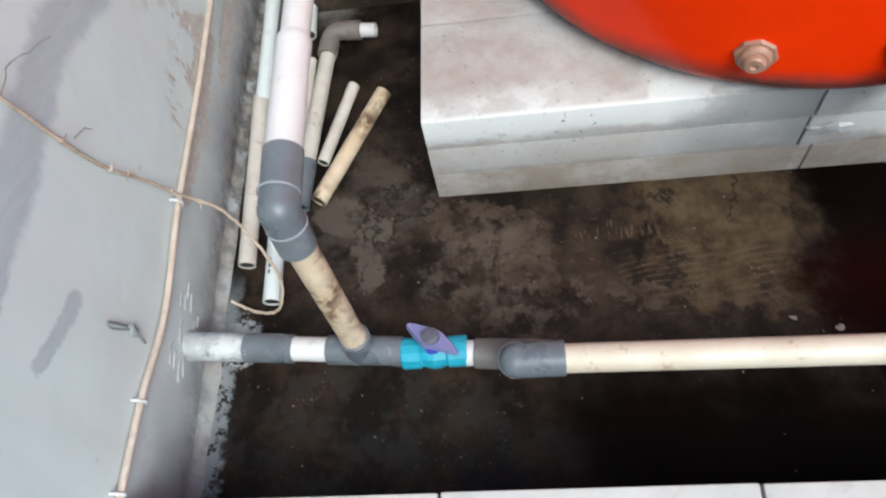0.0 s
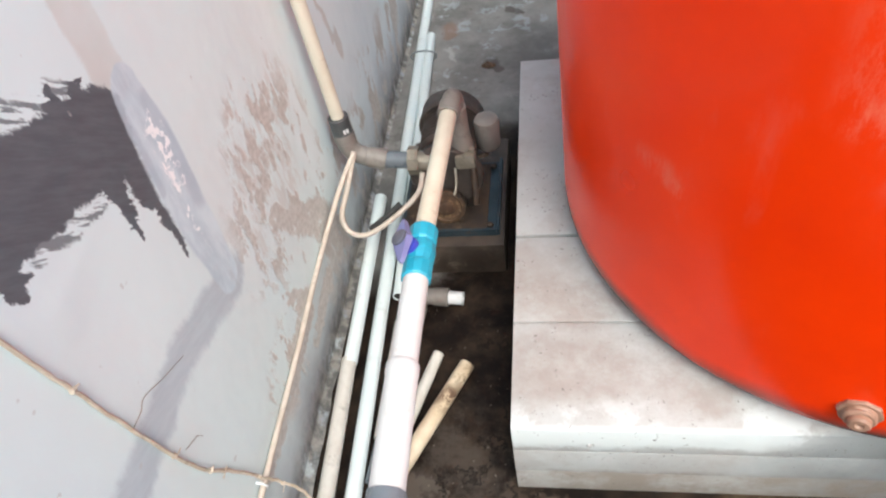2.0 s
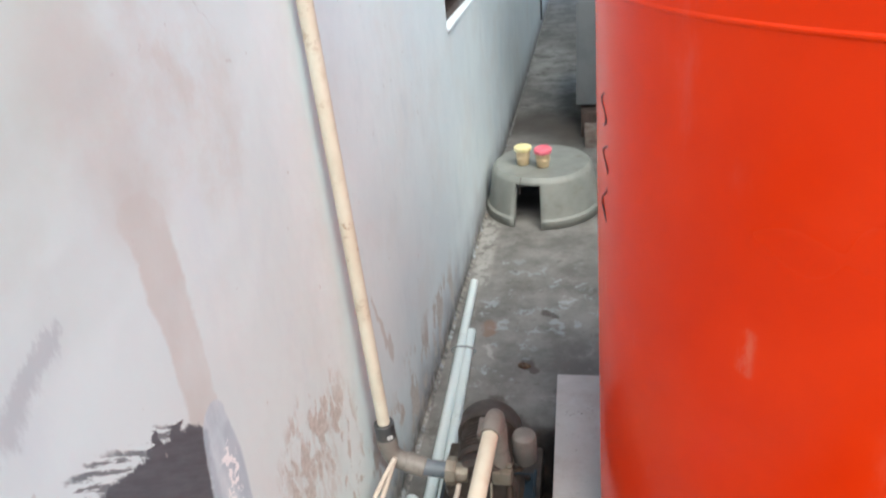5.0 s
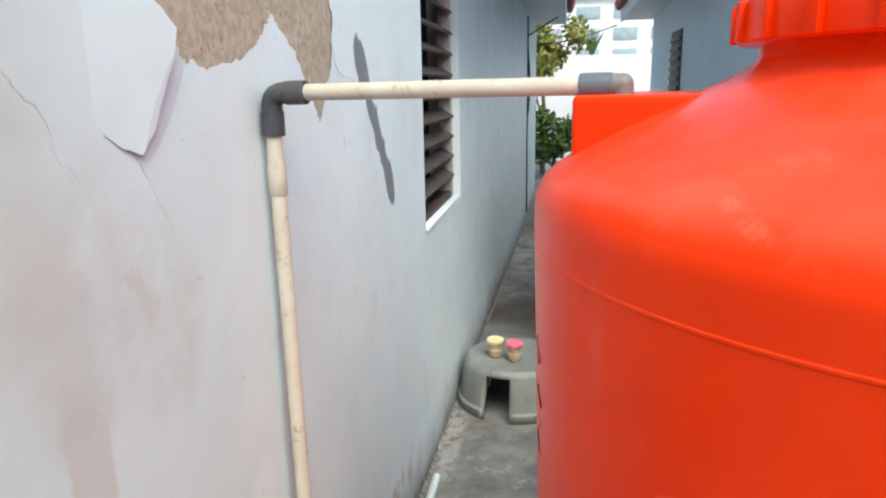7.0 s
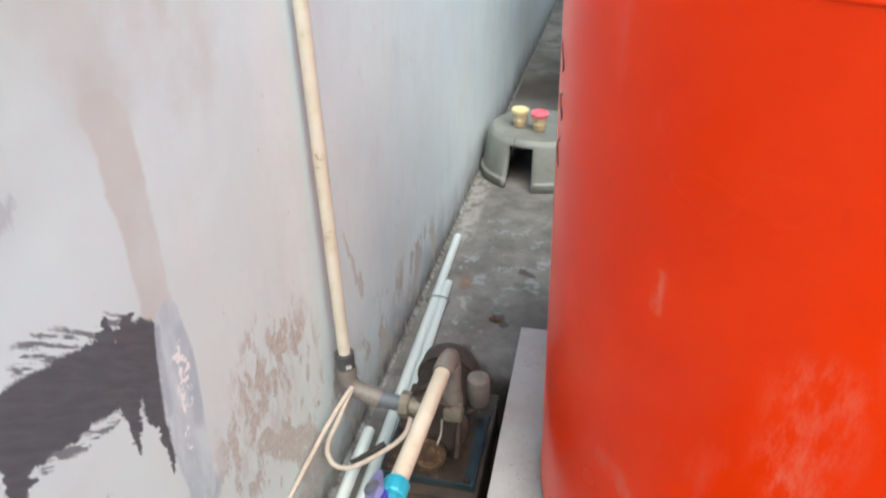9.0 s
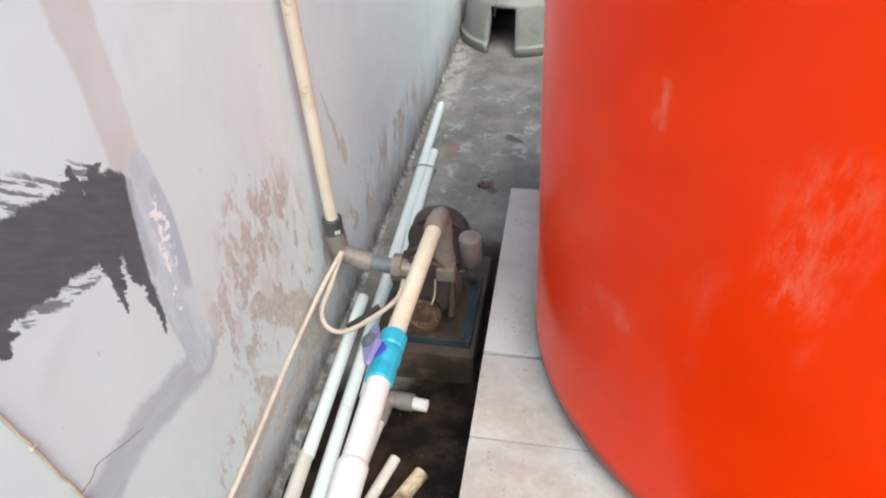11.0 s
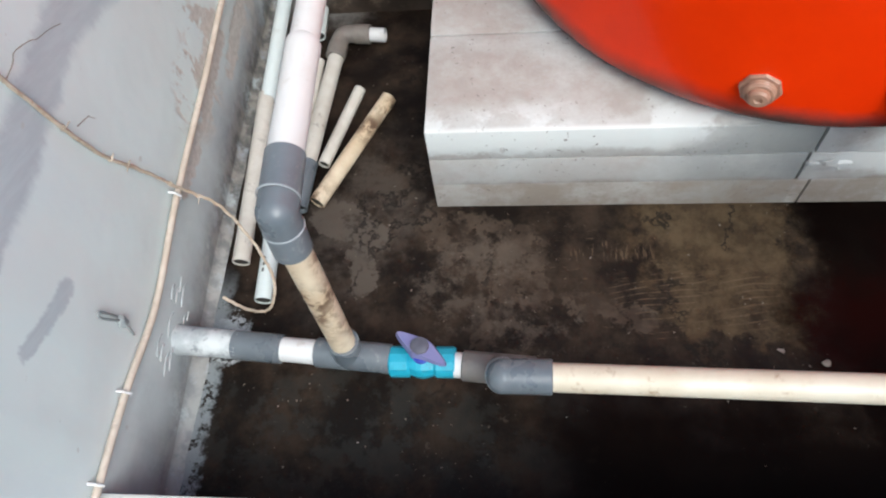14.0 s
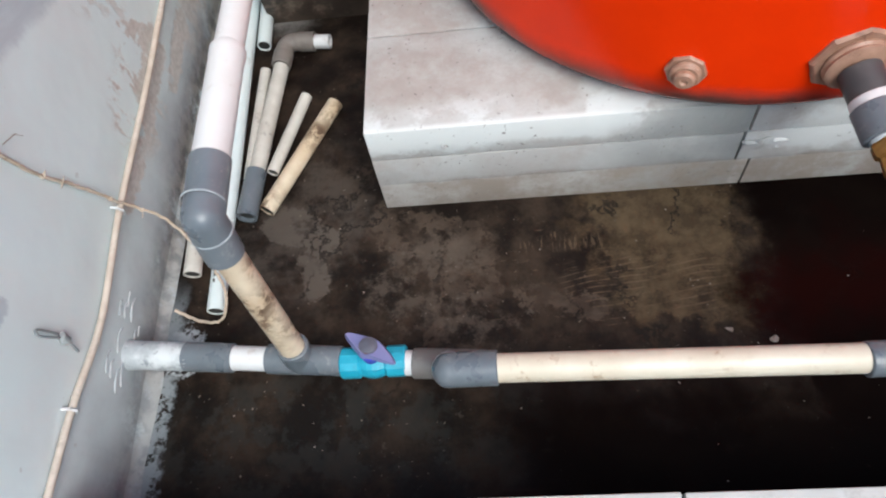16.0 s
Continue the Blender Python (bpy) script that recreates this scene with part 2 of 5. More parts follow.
    # dirty beige and near-black mottling along the lowest edge
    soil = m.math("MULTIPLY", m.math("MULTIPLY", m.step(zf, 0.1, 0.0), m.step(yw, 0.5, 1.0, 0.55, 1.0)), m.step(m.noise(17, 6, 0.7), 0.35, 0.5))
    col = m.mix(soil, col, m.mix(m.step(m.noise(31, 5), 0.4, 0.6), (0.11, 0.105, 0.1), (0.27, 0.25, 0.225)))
    spots = m.math("MULTIPLY", m.step(m.noise(38, 3, 0.5), 0.71, 0.75), 0.5)
    col = m.mix(spots, col, (0.45, 0.44, 0.42))
    height = m.math("ADD", m.math("MULTIPLY", m.noise(5, 3), 1.8), m.math("MULTIPLY", m.noise(60, 3, 0.5), 0.07))
    m.bump(m.math("SUBTRACT", height, m.math("MULTIPLY", flakes, 0.35)), 0.55, 0.006)
    return m.end(col, m.step(m.noise(11, 4), 0.3, 0.7, 0.5, 0.72))


def ground_material():
    m = Mat("concrete_ground", 0.8, 0, 0.5)
    x, y, z = m.axes()
    wob = m.vmath("SCALE", m.vmath("SUBTRACT", m.noise(7, 7, 0.68, colour=True), (0.5, 0.5, 0.5)), 0.3)
    xw, yw, _ = m.axes(m.vmath("ADD", m.pos, wob))
    dry = m.mix(m.step(m.noise(3.5, 7, 0.68), 0.36, 0.64), (0.13, 0.125, 0.117), (0.235, 0.227, 0.215))
    pale = m.math("MULTIPLY", m.step(m.noise(5.5, 6, 0.7), 0.58, 0.68), 0.7)
    dry = m.mix(pale, dry, (0.34, 0.33, 0.32))
    grit = m.step(m.noise(60, 4, 0.6), 0.66, 0.72)
    dry = m.mix(m.math("MULTIPLY", grit, 0.7), dry, (0.08, 0.06, 0.05))
    small = m.vmath("SCALE", m.vmath("SUBTRACT", m.noise(24, 6, 0.7, colour=True), (0.5, 0.5, 0.5)), 0.06)
    xf0, yf0, _ = m.axes(m.vmath("ADD", m.pos, small))
    spill = m.math("MULTIPLY", m.step(m.noise(11, 7, 0.72), 0.55, 0.6), m.any(m.blob(xw, yw, 0.2, 2.45, 0.14, 0.45, 0, 0.5), m.blob(xw, yw, 0.42, 2.6, 0.2, 0.3, 0, 0.5)))
    dry = m.mix(m.math("MULTIPLY", spill, 0.42), dry, (0.36, 0.42, 0.44))
    crumbs = m.math("MULTIPLY", m.strokes(xf0, yf0, ((0.085, 2.72, 0.075, 3.25, 0.035, 0.045), (0.16, 2.3, 0.19, 2.22, 0.012, 0.006)), 0.4), m.step(m.noise(24, 6, 0.7), 0.42, 0.52))
    dry = m.mix(m.math("MULTIPLY", crumbs, 0.5), dry, (0.42, 0.41, 0.385))
    # paler ground farther along the passage
    worn = m.math("MULTIPLY", m.strokes(xw, yw, ((0.15, 6.9, 0.45, 5.6, 0.22, 0.2),), 0.5), m.step(m.noise(4, 6, 0.7), 0.38, 0.6))
    dry = m.mix(m.math("MULTIPLY", worn, 0.7), dry, (0.40, 0.39, 0.37))
    # shadow across the passage put into the colour, with nearer dark spots
    shade_and_spots = m.any(m.math("MULTIPLY", m.strokes(xw, yw, ((0.2, 4.75, 0.5, 4.6, 0.25, 0.3),), 0.6), 0.8), m.math("MULTIPLY", m.strokes(xf0, yf0, ((0.31, 2.2, 0.33, 2.16, 0.022, 0.014), (0.36, 2.5, 0.4, 2.48, 0.02, 0.01), (0.22, 2.0, 0.3, 1.86, 0.03, 0.05), (0.38, 1.86, 0.42, 1.8, 0.04, 0.05)), 0.3), 0.8))
    dry = m.mix(shade_and_spots, dry, (0.07, 0.058, 0.05))
    rusty_spot = m.strokes(xf0, yf0, ((0.155, 2.42, 0.165, 2.36, 0.025, 0.02),), 0.5)
    dry = m.mix(m.math("MULTIPLY", rusty_spot, 0.7), dry, (0.2, 0.12, 0.085))
    stain = m.step(m.noise(4.2, 8, 0.75), 0.56, 0.64)
    dry = m.mix(m.math("MULTIPLY", stain, 0.6), dry, (0.085, 0.077, 0.07))
    damp = m.mix(m.step(m.noise(8, 8, 0.72), 0.4, 0.66), (0.0062, 0.0037, 0.0027), (0.036, 0.024, 0.0165))
    ochre = m.any(m.blob(xw, yw, 0.93, 0.75, 0.14, 0.14, 0, 0.6), m.blob(xw, yw, 0.95, 0.61, 0.13, 0.06, 0, 0.6))
    damp = m.mix(m.math("MULTIPLY", ochre, m.step(m.noise(10, 8, 0.75), 0.42, 0.6)), damp, (0.060, 0.039, 0.021))
    # thin worn skins of cement, brown and ochre, with torn edges
    tear = m.vmath("SCALE", m.vmath("SUBTRACT", m.noise(17, 8, 0.72, colour=True), (0.5, 0.5, 0.5)), 0.13)
    xt, yt, _ = m.axes(m.vmath("ADD", m.pos, tear))
    holes = m.step(m.noise(26, 7, 0.72), 0.40, 0.47)
    brown = m.math("MULTIPLY", m.strokes(xt, yt, ((0.43, 0.80, 0.57, 0.74, 0.05, 0.055), (0.57, 0.74, 0.60, 0.67, 0.05, 0.035), (0.56, 0.68, 0.51, 0.57, 0.03, 0.022), (0.67, 0.65, 0.80, 0.61, 0.02, 0.025)), 0.1), m.step(m.noise(14, 7, 0.7), 0.42, 0.5, 0.25, 1.0))
    damp = m.mix(m.math("MULTIPLY", brown, m.math("MULTIPLY", holes, 0.85)), damp, m.mix(m.step(m.noise(22, 6), 0.35, 0.65), (0.036, 0.025, 0.018), (0.066, 0.048, 0.035)))
    tan = m.math("MULTIPLY", m.strokes(xt, yt, ((0.84, 0.80, 1.0, 0.79, 0.05, 0.05), (0.88, 0.71, 1.0, 0.70, 0.06, 0.06), (0.86, 0.62, 1.0, 0.62, 0.035, 0.05)), 0.15), m.step(m.noise(11, 8, 0.75), 0.36, 0.56, 0.2, 1.0))
    damp = m.mix(m.math("MULTIPLY", tan, 0.8), damp, m.mix(m.step(m.noise(20, 7, 0.7), 0.38, 0.62), (0.042, 0.028, 0.015), (0.078, 0.055, 0.031)))
    # streaks of a trowel
    sweep = m.vmath("SCALE", m.vmath("SUBTRACT", m.noise(3, 3, 0.5, colour=True), (0.5, 0.5, 0.5)), 0.07)
    _, ysw, _ = m.axes(m.vmath("ADD", m.pos, sweep))
    groove = m.step(m.math("SINE", m.math("MULTIPLY", m.math("ADD", ysw, m.math("MULTIPLY", x, -0.12)), 520)), 0.55, 0.95)
    groove = m.math("MULTIPLY", groove, m.math("MULTIPLY", m.step(m.noise(16, 5, 0.7), 0.44, 0.58), m.blob(xw, yw, 0.92, 0.645, 0.18, 0.075, 0, 0.5)))
    comb = m.math("MULTIPLY", m.step(m.noise(48, 4, 0.6, stretch=(3.4, 0.5, 1)), 0.54, 0.6), m.blob(xf0, yf0, 0.745, 0.738, 0.075, 0.018, 0, 0.5))
    scrape = m.math("MULTIPLY", m.step(m.noise(34, 6, 0.7, stretch=(0.6, 2.6, 1)), 0.6, 0.66), m.blob(xw, yw, 0.78, 0.66, 0.24, 0.12, 0, 0.6))
    trowel = m.any(groove, comb, m.math("MULTIPLY", scrape, 0.7))
    damp = m.mix(m.math("MULTIPLY", trowel, 0.6), damp, (0.10, 0.068, 0.042))
    # worn, drier patch with ragged edges
    worn = m.math("MULTIPLY", m.any(m.blob(xw, yw, 0.5, 0.68, 0.09, 0.12, -35, 0.5), m.blob(xw, yw, 0.6, 0.57, 0.06, 0.05, 0, 0.5)), m.step(m.noise(13, 8, 0.75), 0.45, 0.58))
    damp = m.mix(m.math("MULTIPLY", worn, 0.55), damp, (0.092, 0.073, 0.057))
    # drier, greyer skin beside the loose pipes
    skin = m.blob(xw, yw, 0.27, 0.82, 0.11, 0.2, -20, 0.6)
    skin = m.math("MULTIPLY", skin, m.step(m.noise(12, 7, 0.7), 0.38, 0.6))
    damp = m.mix(m.math("MULTIPLY", skin, 0.75), damp, (0.06, 0.048, 0.039))
    plate = m.math("MULTIPLY", m.strokes(xt, yt, ((0.22, 0.82, 0.30, 0.77, 0.045, 0.03), (0.29, 0.76, 0.285, 0.69, 0.03, 0.028)), 0.1), m.step(m.noise(20, 6, 0.7), 0.36, 0.46, 0.4, 1.0))
    damp = m.mix(m.math("MULTIPLY", plate, 0.8), damp, (0.082, 0.068, 0.056))
    scale = m.math("MULTIPLY", m.step(m.noise(17, 8, 0.7), 0.64, 0.67), m.step(yw, 1.0, 0.7))
    damp = m.mix(m.math("MULTIPLY", scale, 0.5), damp, (0.085, 0.07, 0.056))
    # slightly darker ground along the kerb
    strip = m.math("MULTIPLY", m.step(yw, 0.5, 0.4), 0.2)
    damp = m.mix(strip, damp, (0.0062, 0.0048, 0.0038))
    moss = m.math("MULTIPLY", m.blob(xw, yw, 0.35, 0.42, 0.36, 0.12, 0, 0.7), m.step(m.noise(15, 7, 0.7), 0.48, 0.56))
    damp = m.mix(m.math("MULTIPLY", moss, 0.5), damp, (0.026, 0.026, 0.023))
    flecks = m.math("MULTIPLY", m.step(m.noise(110, 3, 0.5), 0.68, 0.72), m.step(m.noise(9, 4), 0.4, 0.6))
    damp = m.mix(m.math("MULTIPLY", flecks, 0.8), damp, (0.16, 0.135, 0.11))
    wet = m.any(m.step(yw, 1.42, 1.25), m.math("MULTIPLY", m.step(yw, 2.0, 1.78), m.step(xw, 0.14, 0.25)))
    # near-black ground at the right and along the kerb
    black_zone = m.any(m.blob(xw, yw, 1.33, 0.62, 0.3, 0.24, 0, 0.5), m.math("MULTIPLY", m.step(yw, 0.56, 0.4), m.step(xw, 0.4, 0.75)))
    black_zone = m.math("MULTIPLY", m.any(black_zone, m.step(xw, 1.02, 1.12)), wet)
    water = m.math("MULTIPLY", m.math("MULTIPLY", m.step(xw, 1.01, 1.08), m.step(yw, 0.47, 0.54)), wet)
    damp = m.mix(m.math("MULTIPLY", black_zone, 0.94), damp, (0.0022, 0.001, 0.0008))
    # the tank's red reflection in the wet floor, painted into the colour
    tank_reflection = m.blob(xw, yw, 1.17, 0.6, 0.22, 0.13, 0, 0.95)
    damp = m.mix(m.math("MULTIPLY", m.math("MULTIPLY", tank_reflection, water), m.step(m.noise(12, 5), 0.3, 0.6, 0.3, 1.0)), damp, (0.0085, 0.0013, 0.0009))
    fx = m.vmath("SCALE", m.vmath("SUBTRACT", m.noise(30, 7, 0.75, colour=True), (0.5, 0.5, 0.5)), 0.07)
    xf, yf, _ = m.axes(m.vmath("ADD", m.pos, fx))
    paint = m.math("MULTIPLY", m.blob(xf, yf, 0.055, 0.57, 0.035, 0.05, 0, 0.2), m.step(m.noise(40, 5, 0.7), 0.42, 0.5))
    damp = m.mix(m.math("MULTIPLY", paint, 0.9), damp, (0.38, 0.41, 0.43))
    splash = m.math("MULTIPLY", m.math("MULTIPLY", m.step(xf, 0.052, 0.036), m.step(yf, 0.72, 0.6)), m.step(m.noise(23, 7, 0.75), 0.42, 0.5))
    damp = m.mix(m.math("MULTIPLY", splash, 0.85), damp, (0.24, 0.265, 0.28))
    vor = m.t.nodes.new("ShaderNodeTexVoronoi")
    vor.feature = "DISTANCE_TO_EDGE"
    vor.inputs["Scale"].default_value = 3.1
    m.put(vor.inputs["Vector"], m.vmath("ADD", m.pos, wob))
    crack = m.math("MULTIPLY", m.step(vor.outputs[0], 0.02, 0.006), m.step(m.noise(4, 2), 0.5, 0.56))
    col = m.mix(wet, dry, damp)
    col = m.mix(m.math("MULTIPLY", m.math("MULTIPLY", crack, wet), m.step(black_zone, 0, 1, 0.8, 0)), col, (0.008, 0.006, 0.005))
    h = m.math("ADD", m.noise(9, 7, 0.7), m.math("MULTIPLY", m.noise(55, 5, 0.7), 0.35))
    m.bump(m.math("SUBTRACT", m.math("MULTIPLY", h, m.math("MULTIPLY", m.step(black_zone, 0.0, 1.0, 1.0, 0.4), m.step(water, 0.0, 1.0, 1.0, 0.03))), m.math("MULTIPLY", crack, 0.4)), 0.32, 0.008)
    r = m.mix(wet, (0.85, 0.85, 0.85), m.mix(m.step(m.noise(8, 6, 0.7), 0.4, 0.62), (0.5, 0.5, 0.5), (0.75, 0.75, 0.75)))
    m.put(m.b.inputs["Specular IOR Level"], m.math("SUBTRACT", m.step(wet, 0.0, 1.0, 0.4, 0.13), m.math("MULTIPLY", black_zone, 0.11)))
    return m.end(col, m.mix(black_zone, r, (0.45, 0.45, 0.45)))


SCUFFS = ((0.80, 0.95, 0.80, 0.815, 0.035, 0.03), (0.635, 0.632, 0.66, 0.612, 0.02, 0.012), (0.65, 0.99, 0.65, 0.94, 0.006, 0.006), (0.70, 1.412, 0.706, 1.398, 0.012, 0.008))


def tank_material():
    m = Mat("orange_plastic", 0.3, 0, 0.17)
    x, y, z = m.axes()
    col = m.mix(m.step(m.noise(4, 3), 0.1, 0.9), (0.88, 0.034, 0.0008), (0.95, 0.045, 0.0011))
    sc = m.math("MULTIPLY", m.step(m.noise(9, 5, 0.6, stretch=(1.4, 1.4, 0.5)), 0.56, 0.8), m.step(m.noise(2.6, 2), 0.48, 0.62))
    col = m.mix(m.math("MULTIPLY", sc, 0.14), col, (0.9, 0.4, 0.3))
    # sky's sheen on upward faces, painted as a pinkish tone
    up = m.axes(m.geo.outputs["Normal"])[2]
    sky_sheen = m.math("MULTIPLY", m.step(up, 0.45, 0.95), m.step(m.noise(5, 6, 0.65), 0.3, 0.7, 0.3, 0.85))
    col = m.mix(m.math("MULTIPLY", sky_sheen, 0.32), col, (0.84, 0.27, 0.17))
    # uneven dark brown band round the tank's foot
    foot_band = m.math("MULTIPLY", m.step(m.math("ADD", z, m.math("MULTIPLY", m.noise(13, 6, 0.7), 0.03)), 0.318, 0.272), m.step(m.noise(9, 5), 0.2, 0.6, 0.6, 0.97))
    col = m.mix(foot_band, col, (0.075, 0.052, 0.045))
    rub = m.math("MULTIPLY", m.strokes(x, z, SCUFFS, 0.7), m.step(m.noise(30, 6, 0.7, stretch=(1.5, 1.5, 0.5)), 0.38, 0.68))
    rub = m.math("MULTIPLY", rub, m.step(y, 1.25, 1.1))
    col = m.mix(m.math("MULTIPLY", rub, 0.4), col, (0.92, 0.3, 0.18))
    # faint scuffs and darker blotches in the moulded skin
    blot = m.step(m.noise(6, 4, 0.55), 0.35, 0.65)
    col = m.mix(m.math("MULTIPLY", blot, 0.3), col, (0.77, 0.026, 0.0006))
    return m.end(col, m.step(m.noise(3, 2, 0.5), 0.2, 0.8, 0.22, 0.28))


def block_material():
    m = Mat("aerated_block", 0.85, 0, 0.3)
    x, y, z = m.axes()
    info = m.t.nodes.new("ShaderNodeObjectInfo")
    n = m.noise(6, 6, 0.65)
    col = m.mix(m.step(n, 0.35, 0.65), (0.455, 0.465, 0.46), (0.395, 0.39, 0.38))
    col = m.mix(m.math("MULTIPLY", info.outputs["Random"], 0.3), col, (0.54, 0.55, 0.54))
    brown = m.math("MULTIPLY", m.step(m.noise(5.2, 7, 0.72), 0.42, 0.64), 0.6)
    col = m.mix(brown, col, (0.345, 0.305, 0.28))
    wob = m.vmath("SCALE", m.vmath("SUBTRACT", m.noise(9, 6, 0.65, colour=True), (0.5, 0.5, 0.5)), 0.14)
    xw, yw, zw = m.axes(m.vmath("ADD", m.pos, wob))
    front = m.step(y, 0.862, 0.85)
    damp = m.math("MULTIPLY", m.math("MULTIPLY", front, m.step(xw, 0.72, 1.0)), m.step(x, 1.056, 1.052))
    col = m.mix(m.math("MULTIPLY", damp, m.step(m.noise(8, 7, 0.7), 0.3, 0.6, 0.55, 1.0)), col, (0.25, 0.262, 0.262))
    splash = m.math("MULTIPLY", m.any(m.blob(xw, zw, 0.5, 0.19, 0.2, 0.03, 0, 0.4), m.math("MULTIPLY", m.blob(xw, yw, 0.84, 0.87, 0.07, 0.03, 20, 0.5), m.step(z, 0.17, 0.2)), m.blob(xw, zw, 1.2, 0.15, 0.12, 0.06, 0, 0.4)), m.step(y, 0.92, 0.86))
    col = m.mix(m.math("MULTIPLY", splash, 0.8), col, (0.61, 0.64, 0.64))
    top_stain = m.math("MULTIPLY", m.math("MULTIPLY", m.step(z, 0.205, 0.219), m.strokes(xw, yw, ((0.46, 0.97, 0.74, 0.93, 0.06, 0.045), (0.46, 1.12, 0.58, 1.1, 0.06, 0.05)), 0.35)), m.step(m.noise(16, 7, 0.7), 0.36, 0.6, 0.2, 0.65))
    col = m.mix(top_stain, col, (0.31, 0.265, 0.24))
    zl = m.math("MULTIPLY_ADD", m.math("SUBTRACT", m.noise(14, 6, 0.7), 0.5), 0.05, z)
    low = m.math("MULTIPLY", m.step(zl, 0.088, 0.066), m.step(m.noise(11, 7, 0.7), 0.34, 0.6, 0.35, 0.9))
    col = m.mix(low, col, (0.23, 0.195, 0.165))
    rim = m.math("MULTIPLY", m.math("MULTIPLY", m.step(zl, 0.16, 0.18), front), m.step(xw, 0.9, 0.78))
    col = m.mix(m.math("MULTIPLY", rim, 0.85), col, (0.68, 0.71, 0.70))
    pits = m.math("MULTIPLY", m.step(m.noise(120, 3, 0.5), 0.66, 0.70), m.step(m.noise(9, 3), 0.42, 0.6))
    col = m.mix(m.math("MULTIPLY", pits, 0.8), col, (0.16, 0.14, 0.13))
    m.bump(m.math("SUBTRACT", m.math("ADD", m.noise(25, 5), m.math("MULTIPLY", m.noise(150, 3), 0.3)), pits), 0.5, 0.003)
    return m.end(col)


def pipe_material(name, a, b, dirt, amount, rough=0.4, scale=14, at=0.54):
    m = Mat(name, rough, 0, 0.5)
    col = m.mix(m.step(m.noise(scale, 5), 0.3, 0.7), a, b)
    d = m.math("MULTIPLY", m.step(m.noise(scale * 2.2, 8, 0.75), at, at + 0.1), m.step(m.noise(scale * 0.5, 3), 0.4, 0.62))
    col = m.mix(m.math("MULTIPLY", d, amount), col, dirt)
    m.bump(m.noise(scale * 9, 4), 0.08, 0.001)
    return m.end(col, m.step(m.noise(scale, 4), 0.3, 0.7, rough - 0.08, rough + 0.12))


WALL = wall_material()
GROUND = ground_material()
TANK = tank_material()
BLOCK = block_material()
CREAM = pipe_material("cream_pvc", (0.63, 0.585, 0.48), (0.56, 0.50, 0.395), (0.28, 0.17, 0.09), 0.7)
SOILED = pipe_material("soiled_cream_pvc", (0.66, 0.57, 0.43), (0.52, 0.40, 0.27), (0.09, 0.048, 0.026), 0.95, 0.5, 13, 0.44)
WHITE = pipe_material("white_pvc", (0.65, 0.665, 0.675), (0.595, 0.605, 0.61), (0.40, 0.34, 0.29), 0.5, 0.35)
SLEEVE = pipe_material("off_white_pvc", (0.63, 0.635, 0.635), (0.59, 0.585, 0.575), (0.42, 0.36, 0.3), 0.4, 0.38, 11, 0.6)
PALE = pipe_material("pale_blue_pvc", (0.60, 0.68, 0.69), (0.66, 0.72, 0.71), (0.34, 0.34, 0.31), 0.5, 0.4, 9)
OLD = pipe_material("greyish_pvc", (0.58, 0.56, 0.51), (0.47, 0.44, 0.39), (0.17, 0.14, 0.12), 0.8, 0.5)
GREY = pipe_material("grey_pvc", (0.105, 0.125, 0.145), (0.14, 0.16, 0.18), (0.30, 0.30, 0.29), 0.5, 0.32)
DARKGREY = pipe_material("dark_grey_pvc", (0.045, 0.048, 0.052), (0.075, 0.075, 0.075), (0.2, 0.18, 0.15), 0.6, 0.45)
CYAN = pipe_material("cyan_pvc", (0.02, 0.29, 0.42), (0.035, 0.36, 0.50), (0.06, 0.17, 0.22), 0.5, 0.4, 25)
VIOLET = pipe_material("violet_plastic", (0.15, 0.16, 0.34), (0.20, 0.20, 0.38), (0.3, 0.28, 0.36), 0.5, 0.4)
DUSTGREY = pipe_material("dusty_grey_pvc", (0.125, 0.12, 0.115), (0.16, 0.152, 0.145), (0.28, 0.26, 0.23), 0.5, 0.5)
SEAM = plain("pale_grey_edge", (0.26, 0.29, 0.31), (0.34, 0.37, 0.39), 40, 0.5)
HUB = plain("grey_hub", (0.11, 0.115, 0.15), (0.085, 0.088, 0.115), 40, 0.5)
BLUE = plain("blue_plastic", (0.04, 0.05, 0.38), (0.06, 0.08, 0.45), 30, 0.4)
MORTAR = plain("mortar", (0.42, 0.42, 0.42), (0.56, 0.56, 0.555), 18, 0.85, bump=0.5, dirt=(0.1, 0.1, 0.1), dirt_amount=0.9)
SEALANT = plain("white_smeared_mortar", (0.56, 0.59, 0.60), (0.36, 0.39, 0.41), 25, 0.7, bump=0.5, dirt=(0.16, 0.18, 0.2), dirt_amount=0.8)
RENDER = plain("sandy_render", (0.37, 0.305, 0.23), (0.49, 0.415, 0.32), 60, 0.95, bump=0.9, dirt=(0.16, 0.11, 0.07), dirt_amount=0.9)
STONE = plain("pale_stone", (0.46, 0.48, 0.465), (0.53, 0.54, 0.525), 9, 0.6, bump=0.3, dirt=(0.35, 0.34, 0.32), dirt_amount=0.6)
RUST = plain("rusty_iron", (0.03, 0.023, 0.019), (0.07, 0.042, 0.026), 22, 0.65, 0.3, bump=0.6, dirt=(0.22, 0.15, 0.1), dirt_amount=0.7)
RUSTRED = plain("orange_rust", (0.10, 0.055, 0.028), (0.06, 0.032, 0.02), 35, 0.7, 0.2, bump=0.6, dirt=(0.3, 0.2, 0.11), dirt_amount=0.7)
